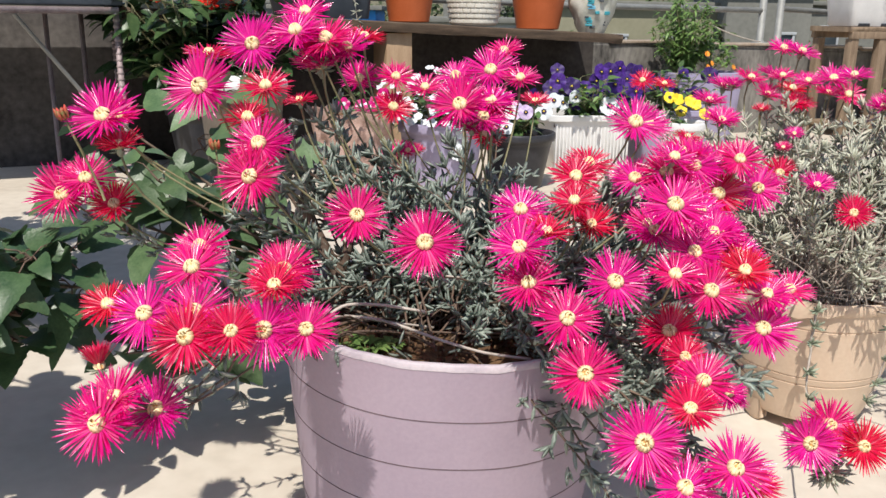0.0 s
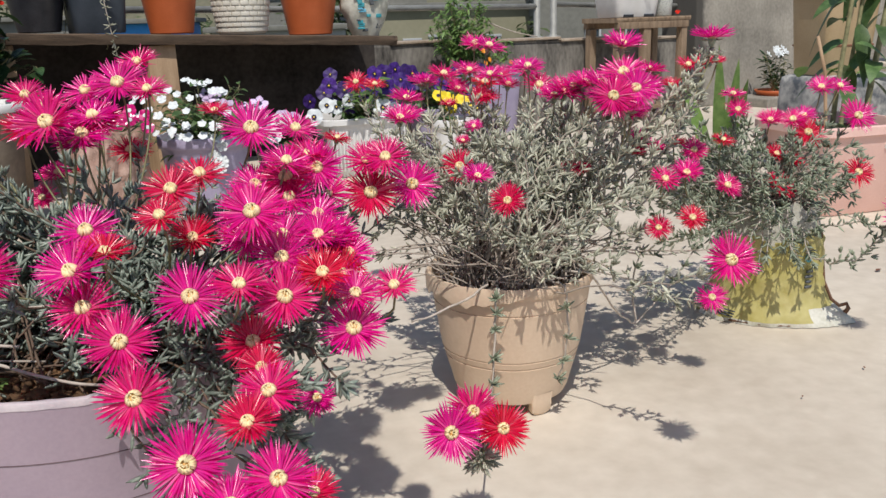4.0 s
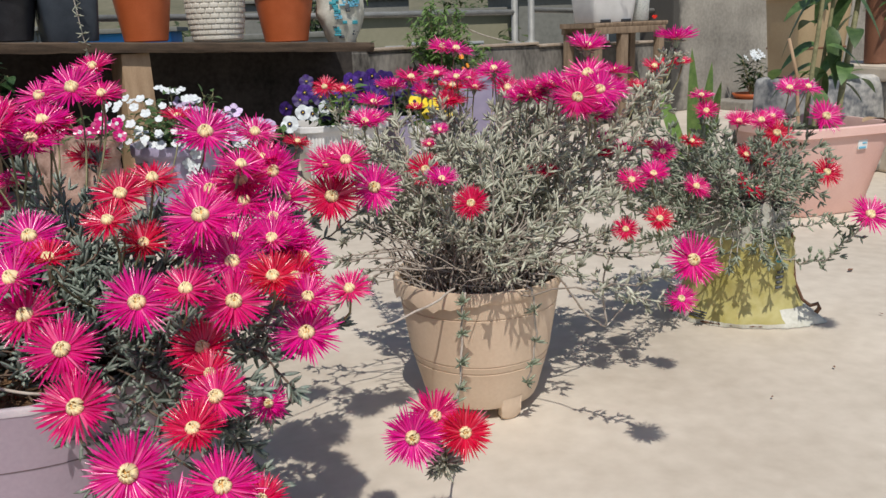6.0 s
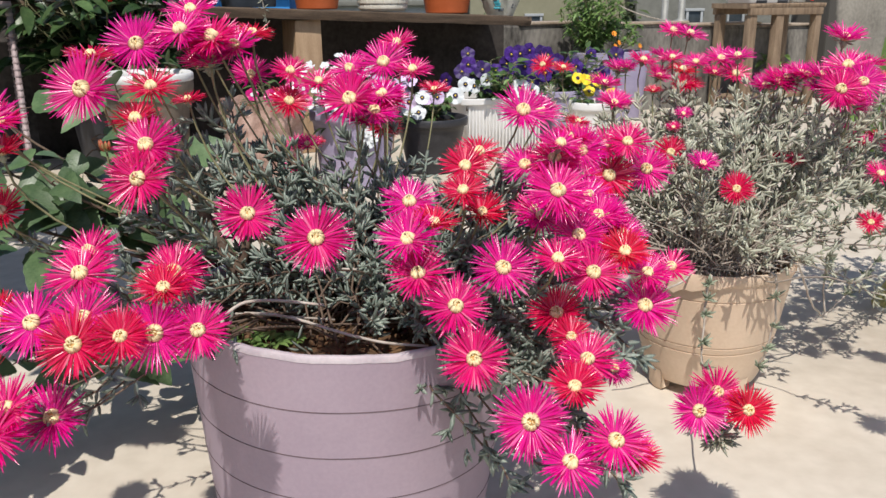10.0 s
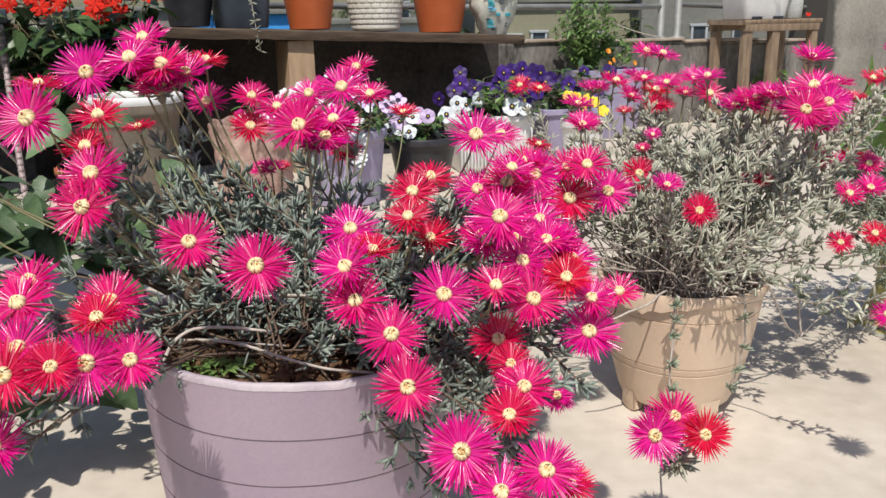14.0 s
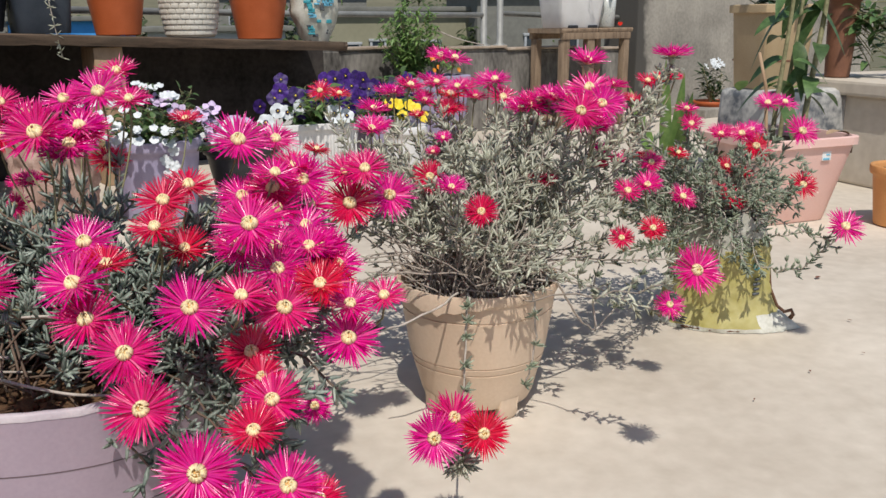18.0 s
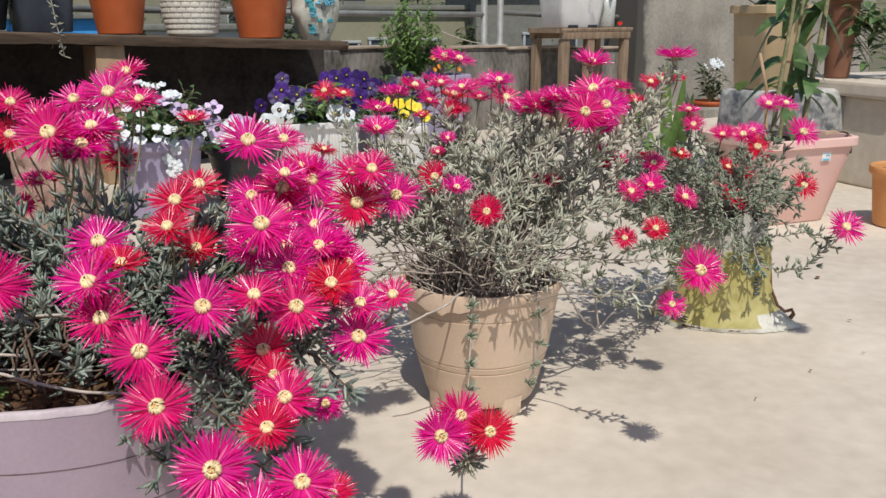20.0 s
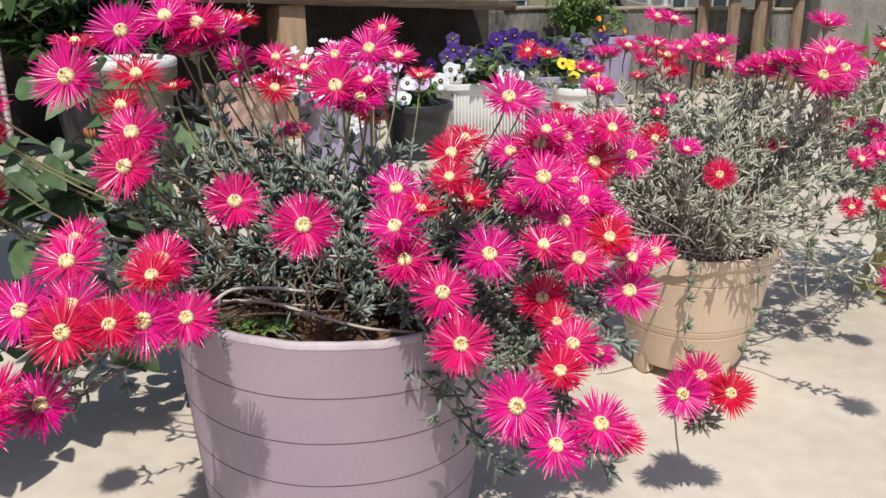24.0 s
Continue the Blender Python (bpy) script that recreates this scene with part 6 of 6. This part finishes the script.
def red_bush():
    x, y = back(-1.2, -0.5)
    p = round_pot(x, y, 0, 0.15, 0.3, BLACK, "black pot with a leafy bush of scarlet flowers", 0.75)
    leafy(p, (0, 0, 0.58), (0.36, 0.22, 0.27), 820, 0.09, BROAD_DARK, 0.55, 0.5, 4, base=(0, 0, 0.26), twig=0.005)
    # paler front leaves carry the bush's sunlit tone in their colour
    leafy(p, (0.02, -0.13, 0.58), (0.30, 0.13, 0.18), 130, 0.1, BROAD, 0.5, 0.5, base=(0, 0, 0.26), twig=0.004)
    g = Shape()
    for k in range(54):
        q = ellipsoid((0.0, -0.13, 0.75), (0.32, 0.14, 0.08), 0.3)
        blossom(g, None, q, Vector((rnd.uniform(-0.6, 0.6), -1, 0.5)), rnd.uniform(0.022, 0.036), 6, 0.6)
    part("scarlet_bloom", g, SCARLET_PETAL, p, "scarlet flower clusters", kind="stuff")


red_bush()


def broad_plant():
    p = round_pot(-0.13, 1.36, 0, 0.10, 0.2, BLACK, "black nursery pot with a broad-leaved shrub on reddish stems", 0.75)
    for c, r, n, size, face in (((-0.26, -0.10, 0.42), (0.14, 0.10, 0.17), 105, 0.066, 0.8), ((-0.05, -0.16, 0.26), (0.12, 0.09, 0.12), 50, 0.05, 0.6), ((-0.30, -0.18, 0.19), (0.13, 0.08, 0.07), 34, 0.06, 0.6)):
        leafy(p, c, r, n, size, SHRUB, 0.82, 0.5, 5, base=(-0.03, -0.05, 0.17), stem_mat=TWIG_DARK, twig=0.0035, notch=0.07, ovate=0.22, rows=11, face=face, split=True)


broad_plant()


def dark_plant():
    p = round_pot(-1.10, 1.40, 0, 0.16, 0.26, TERRACOTTA, "clay-coloured pot with a toothed-leaf shrub, enlarged out of view to shade the floor", 0.75)
    # the last five crowns are added out of view to shade the floor
    for c, r, n, first in (((0.58, -0.43, 0.36), (0.10, 0.12, 0.05), 70, 8), ((0.56, -0.41, 0.27), (0.11, 0.12, 0.10), 110, 7), ((-0.28, 0.46, 0.60), (0.25, 0.48, 0.34), 640, 5), ((0.20, 0.05, 1.0), (0.24, 0.34, 0.12), 420, 8), ((-0.05, 0.66, 1.1), (0.30, 0.28, 0.14), 360, 8), ((0.33, -0.56, 0.62), (0.12, 0.2, 0.09), 240, 8), ((0.42, -0.19, 1.0), (0.22, 0.27, 0.08), 340, 8)):
        leafy(p, c, r, n, 0.058 if c[2] < 0.5 else 0.085, SHRUB_DARK, 0.78, 0.55, first, base=(-0.04, 0.0, 0.22), stem_mat=TWIG_DARK, twig=0.005, notch=0.1, ovate=0.2, rows=13, face=0.4, split=c[2] < 0.5)


dark_plant()


# ---- right side ----
def pink_planter():
    p = box_pot(2.05, 2.49, 0, 0.385, 0.36, 0.29, PINK, "salmon-pink tapered square planter with tall leafy stems", 0.70, radians(6), rim=0.009)
    st = Shape().box(0.055, -0.171, 0.215, 0.036, 0.006, 0.03, 0.001)
    tag = part("sticker", st, PRINT_WHITE, p, "small blue and white sticker")
    part("sticker_band", Shape().box(0.053, -0.1735, 0.217, 0.026, 0.004, 0.007, 0.001).box(0.060, -0.1735, 0.232, 0.016, 0.004, 0.005, 0.001), STICKER, tag, "blue wavy band")
    for (bx, by, tx, ty, tz, r) in ((-0.02, 0.0, 0.02, 0.0, 0.86, 0.009), (0.09, -0.02, 0.18, 0.02, 0.80, 0.011), (0.05, 0.04, 0.12, 0.06, 0.9, 0.008)):
        path = curve(Vector((bx, by, 0.235)), Vector((bx, by, 0.45)), Vector((tx, ty, 0.6)), Vector((tx, ty, tz)), 10)
        part("stalk", Shape().tube(path, r, r * 0.7, 8), STALK, p, "upright green stalk")
        lv = Shape()
        for q in path[3:]:
            d = Vector((rnd.uniform(-1, 1), rnd.uniform(-1, 0.6), rnd.uniform(-0.5, 0.5)))
            lv.blade(q + d * 0.03, d, Vector((0, -0.3, 1)), rnd.uniform(0.09, 0.16), 0.055, 0.7, 0.2, 7)
        part("foliage", lv, BROAD, p, kind="stuff")
    part("cane", Shape().tube([(-0.11, -0.08, 0.235), (-0.135, -0.08, 0.45), (-0.165, -0.07, 0.56)], 0.006, 0.005, 8), TIMBER, p, "dry pale cane")
    lv = Shape()
    for k in range(9):
        a = rnd.uniform(0, 6.28)
        d = Vector((math.cos(a), math.sin(a) - 0.4, 0.5))
        lv.blade(Vector((rnd.uniform(-0.1, 0.1), rnd.uniform(-0.1, 0.1), 0.235)), d, Vector((0, 0, 1)), rnd.uniform(0.12, 0.2), 0.05, 0.6, 0.2, 7)
    part("low_leaf", lv, BROAD_DARK, p, kind="stuff")
    lv = Shape().blade(Vector((0.08, -0.14, 0.295)), Vector((0.9, 0.1, 0.25)), Vector((0, 0, 1)), 0.12, 0.04, 0.35, 0.3, 7)
    part("dry_leaf", lv, TIMBER, p, "curled dry yellow leaf on the rim")


pink_planter()


def tub_and_planter():
    t = thing("grey_tub", 2.52, 3.10, 0, "grey upturned tub with rounded corners serving as a stand", "tub", rz=radians(8))
    g = Shape().box(0, 0, 0, 0.43, 0.36, 0.385, 0.035, 0.94, wob=0.01)
    part("body", g, GREYBOX, t)
    p = box_pot(2.45, 3.12, 0.383, 0.27, 0.22, 0.335, TANBOX, "caramel-brown square planter with a moulded line, on the grey tub", 0.84, radians(8))
    part("moulded_line", Shape().box(0, 0, 0.11, 0.222, 0.2, 0.008, 0.002), BROWN, p)
    leafy(p, (-0.04, 0, 0.40), (0.2, 0.15, 0.1), 60, 0.08, BROAD_DARK, 0.5, 0.5, base=(0, 0, 0.26))
    lf = thing("green_leaves", 2.33, 2.95, 0.383, "broad green leaves lying on the grey tub", "leaves")
    g = Shape()
    for k in range(6):
        g.blade(Vector((-0.13 + 0.06 * k, 0, 0.008)), Vector((rnd.uniform(-1, 1), -0.4, 0.45)), Vector((0, 0, 1)), 0.1, 0.05, 0.3, 0.2, 6)
    part("leaf", g, FERN, lf)
    p = round_pot(2.76, 3.09, 0.42, 0.062, 0.36, BROWN, "tall reddish-brown clay pot on the cement ledge", 0.8, 0.005)
    leafy(p, (0.16, -0.10, 0.17), (0.18, 0.12, 0.19), 190, 0.075, BROAD, 0.34, 0.4, base=(0, 0, 0.3))
    p = round_pot(2.375, 2.24, 0, 0.105, 0.2, ORANGE, "ochre plastic pot with a small cactus", 0.82, 0.008)
    g = Shape().lathe([(0.0, 0.16), (0.03, 0.16), (0.045, 0.2), (0.04, 0.25), (0.0, 0.27)], 14, 0.02)
    part("cactus_stem", g, BROAD_DARK, p)


tub_and_planter()


def wall_step_plant():
    x, y = back(3.79, -0.33)
    g = Shape().box(0, 0, 0, 0.5, 0.3, 0.06, 0.008, wob=0.004)
    setting("wall_step", g, CEMENT, "low cement step at the foot of the wall", "step", x, y, 0, BACK_TURN)
    p = thing("potted_succulent", x, y, 0.058, "small bushy green succulent with white flowers in a clay saucer", "potted plant", rz=BACK_TURN)
    part("saucer", Shape().lathe([(0, 0.004), (0.1, 0.002), (0.125, 0.04), (0.12, 0.04), (0.097, 0.012), (0, 0.012)], 28), TERRACOTTA, p)
    leafy(p, (0.0, 0, 0.20), (0.11, 0.1, 0.12), 190, 0.055, BROAD_DARK, 0.4, 0.2, base=(0, 0, 0.012))
    g = Shape()
    for k in range(9):
        blossom(g, None, Vector((rnd.uniform(-0.05, 0.06), rnd.uniform(-0.07, 0.02), rnd.uniform(0.27, 0.32))), Vector((rnd.uniform(-0.4, 0.4), -1, 0.8)), 0.026, 6, 0.6)
    part("white_bloom", g, WHITE_PETAL, p, kind="stuff")


wall_step_plant()


def strap_plant():
    # dark pot added in place of the salmon planter's shadow on the floor
    p = round_pot(1.74, 2.66, 0, 0.1, 0.17, NAVY, "added dark slate-blue pot in place of a floor shadow, with upright strap leaves", 0.78)
    lv = Shape()
    for d, ln in (((-0.15, -0.2, 1), 0.42), ((0.05, -0.1, 1), 0.36), ((-0.4, 0.0, 1), 0.34), ((0.12, -0.2, 1), 0.3)):
        lv.blade(Vector((d[0] * 0.1, 0, 0.14)), Vector(d), Vector((0.2, -1, 0.1)), ln, 0.055, 0.02, 0.2, 9)
    part("strap_leaf", lv, FERN, p)


strap_plant()


def litter():
    for x, y, s, t in ((1.70, 1.80, 0.016, 0.4), (1.28, 1.28, 0.006, 1.0), (1.56, 1.50, 0.007, 2.0), (1.1, 1.2, 0.005, 0.7), (1.45, 1.33, 0.005, 2.4)):
        g = Shape().blade(Vector((0, 0, 0.004)), Vector((1, 0.1, 0)), Vector((0, 0, 1)), s * 1.6, s * 0.7, 0.0, 0.35, 5)
        lf = thing("fallen_leaf", x, y, 0.001, "tiny dry dark leaf lying on the concrete", "leaf", "litter on the floor", t)
        part("blade", g, BROWN, lf)


litter()


# ---- beyond the parapet ----
def land():
    pts, fc, nx, ny = [], [], 40, 30
    for j in range(ny + 1):
        for i in range(nx + 1):
            x, y = -400 + 800 * i / nx, -200 + 900 * (j / ny) ** 1.4
            h = -9 + 42 / (1 + math.exp(-(y - 190) / 45)) + (4 * noise.noise(Vector((x * 0.01, y * 0.01, 0))) if y > 90 else 0)
            pts.append((x, y, h))
    for j in range(ny):
        for i in range(nx):
            a = j * (nx + 1) + i
            fc.append((a, a + 1, a + nx + 2, a + nx + 1))
    setting("ground", Shape().add(pts, fc), LAND, "dry ground far below rising to a wooded hillside", "ground")


land()


def house(x, y, w, d, top, material, label, windows, rz=0.0):
    h = thing("house", x, y, -9, label, "house", "houses beyond the parapet", rz)
    z1 = top + 9
    sharp(part("wall", Shape().box(0, 0, 0, w, d, z1, 0.02), material, h))
    sharp(part("roof", Shape().box(0, 0, z1, w + 0.5, d + 0.5, 0.16, 0.03), HOUSE_GREY, h, "flat concrete roof slab"))
    for u, z, ww, hh in windows:
        win = part("window", Shape().box(u, -d / 2 - 0.02, z + 9, ww, 0.06, hh, 0.01), PANE, h, "dark window pane")
        f = Shape()
        for q in (-1, 1):
            f.box(u + q * ww / 2, -d / 2 - 0.05, z + 9, 0.08, 0.1, hh, 0.01)
        f.box(u, -d / 2 - 0.05, z + 9 + hh, ww + 0.16, 0.14, 0.09, 0.01).box(u, -d / 2 - 0.05, z + 9 - 0.09, ww + 0.16, 0.14, 0.09, 0.01)
        part("frame", f, HOUSE_WHITE, win)
    return h


def town():
    house(7.3, 33, 7.0, 6, 0.95, HOUSE, "ochre flat-roofed house with dark windows", [(-2.2, -0.9, 0.5, 0.75), (-1.3, -1.0, 0.5, 0.95), (0.6, -0.9, 0.6, 0.8), (2.2, -0.9, 0.6, 0.8)])
    house(0.6, 31, 4.2, 5, 0.35, HOUSE_WHITE, "white house with small dark windows", [(-1.2, -0.7, 0.5, 0.6), (0.2, -0.7, 0.5, 0.6), (1.4, -0.7, 0.5, 0.6)])
    house(-4.2, 34, 3.6, 5, 0.7, HOUSE_BLUE, "house hung with blue tarpaulin", [(0.9, -1.2, 0.6, 0.7)])
    house(-9.5, 38, 6, 6, 0.9, HOUSE_GREY, "weathered grey concrete house", [(-1.5, -0.8, 0.7, 0.8), (1.2, -0.8, 0.7, 0.8)])
    house(4.5, 52, 9, 7, 2.0, HOUSE_GREY, "grey concrete house behind the others", [(-2.5, 0.2, 0.9, 1.0), (0.0, 0.2, 0.9, 1.0), (2.5, 0.2, 0.9, 1.0)])
    house(10.7, 31, 2.8, 4, 1.5, HOUSE_GREY, "grey rendered house wall streaked with damp", [(0.6, -0.6, 0.5, 0.7)])
    house(15.5, 36, 5, 6, 1.1, HOUSE_GREY, "weathered grey house wall", [(-1.0, -0.5, 0.6, 0.8)])


town()


def tree(x, y, top, width):
    t = thing("tree", x, y, -9, "dusty green tree among the houses", "tree", "trees beyond the parapet")
    h = top + 9
    g = Shape().tube(curve(Vector((0, 0, 0)), Vector((0.1, 0, h * 0.3)), Vector((-0.1, 0.1, h * 0.5)), Vector((0, 0, h * 0.75)), 8), 0.2, 0.08, 8)
    lv = Shape()
    for k in range(16):
        e = ellipsoid((0, 0, h * 0.76), (width, width, h * 0.26), 0.4)
        g.tube([Vector((0, 0, h * 0.5)), (e + Vector((0, 0, h * 0.6))) / 2, e], 0.06, 0.02, 5)
        for q in range(46):
            o = ellipsoid(e, (width * 0.36, width * 0.36, h * 0.07), 0.0)
            lv.blade(o, Vector((rnd.uniform(-1, 1), rnd.uniform(-1, 1), rnd.uniform(-0.6, 0.6))), Vector((0, -0.3, 1)), rnd.uniform(0.25, 0.5), 0.22, 0.3, 0.2, 2)
    part("trunk", g, BARK, t)
    part("crown", lv, TREE_LEAF, t, kind="stuff")


for q in ((-7, 44, 2.0, 2.2), (2.6, 41, 2.2, 2.0), (10.8, 40, 2.6, 2.4), (12.8, 34, 1.4, 1.8), (3.2, 28, -0.2, 1.4), (-1.8, 44, 2.4, 2.0), (17, 46, 3, 2.6), (-13, 46, 2.5, 2.5), (20, 40, 2.2, 2.2), (8.9, 29, 0.1, 1.1)):
    tree(*q)
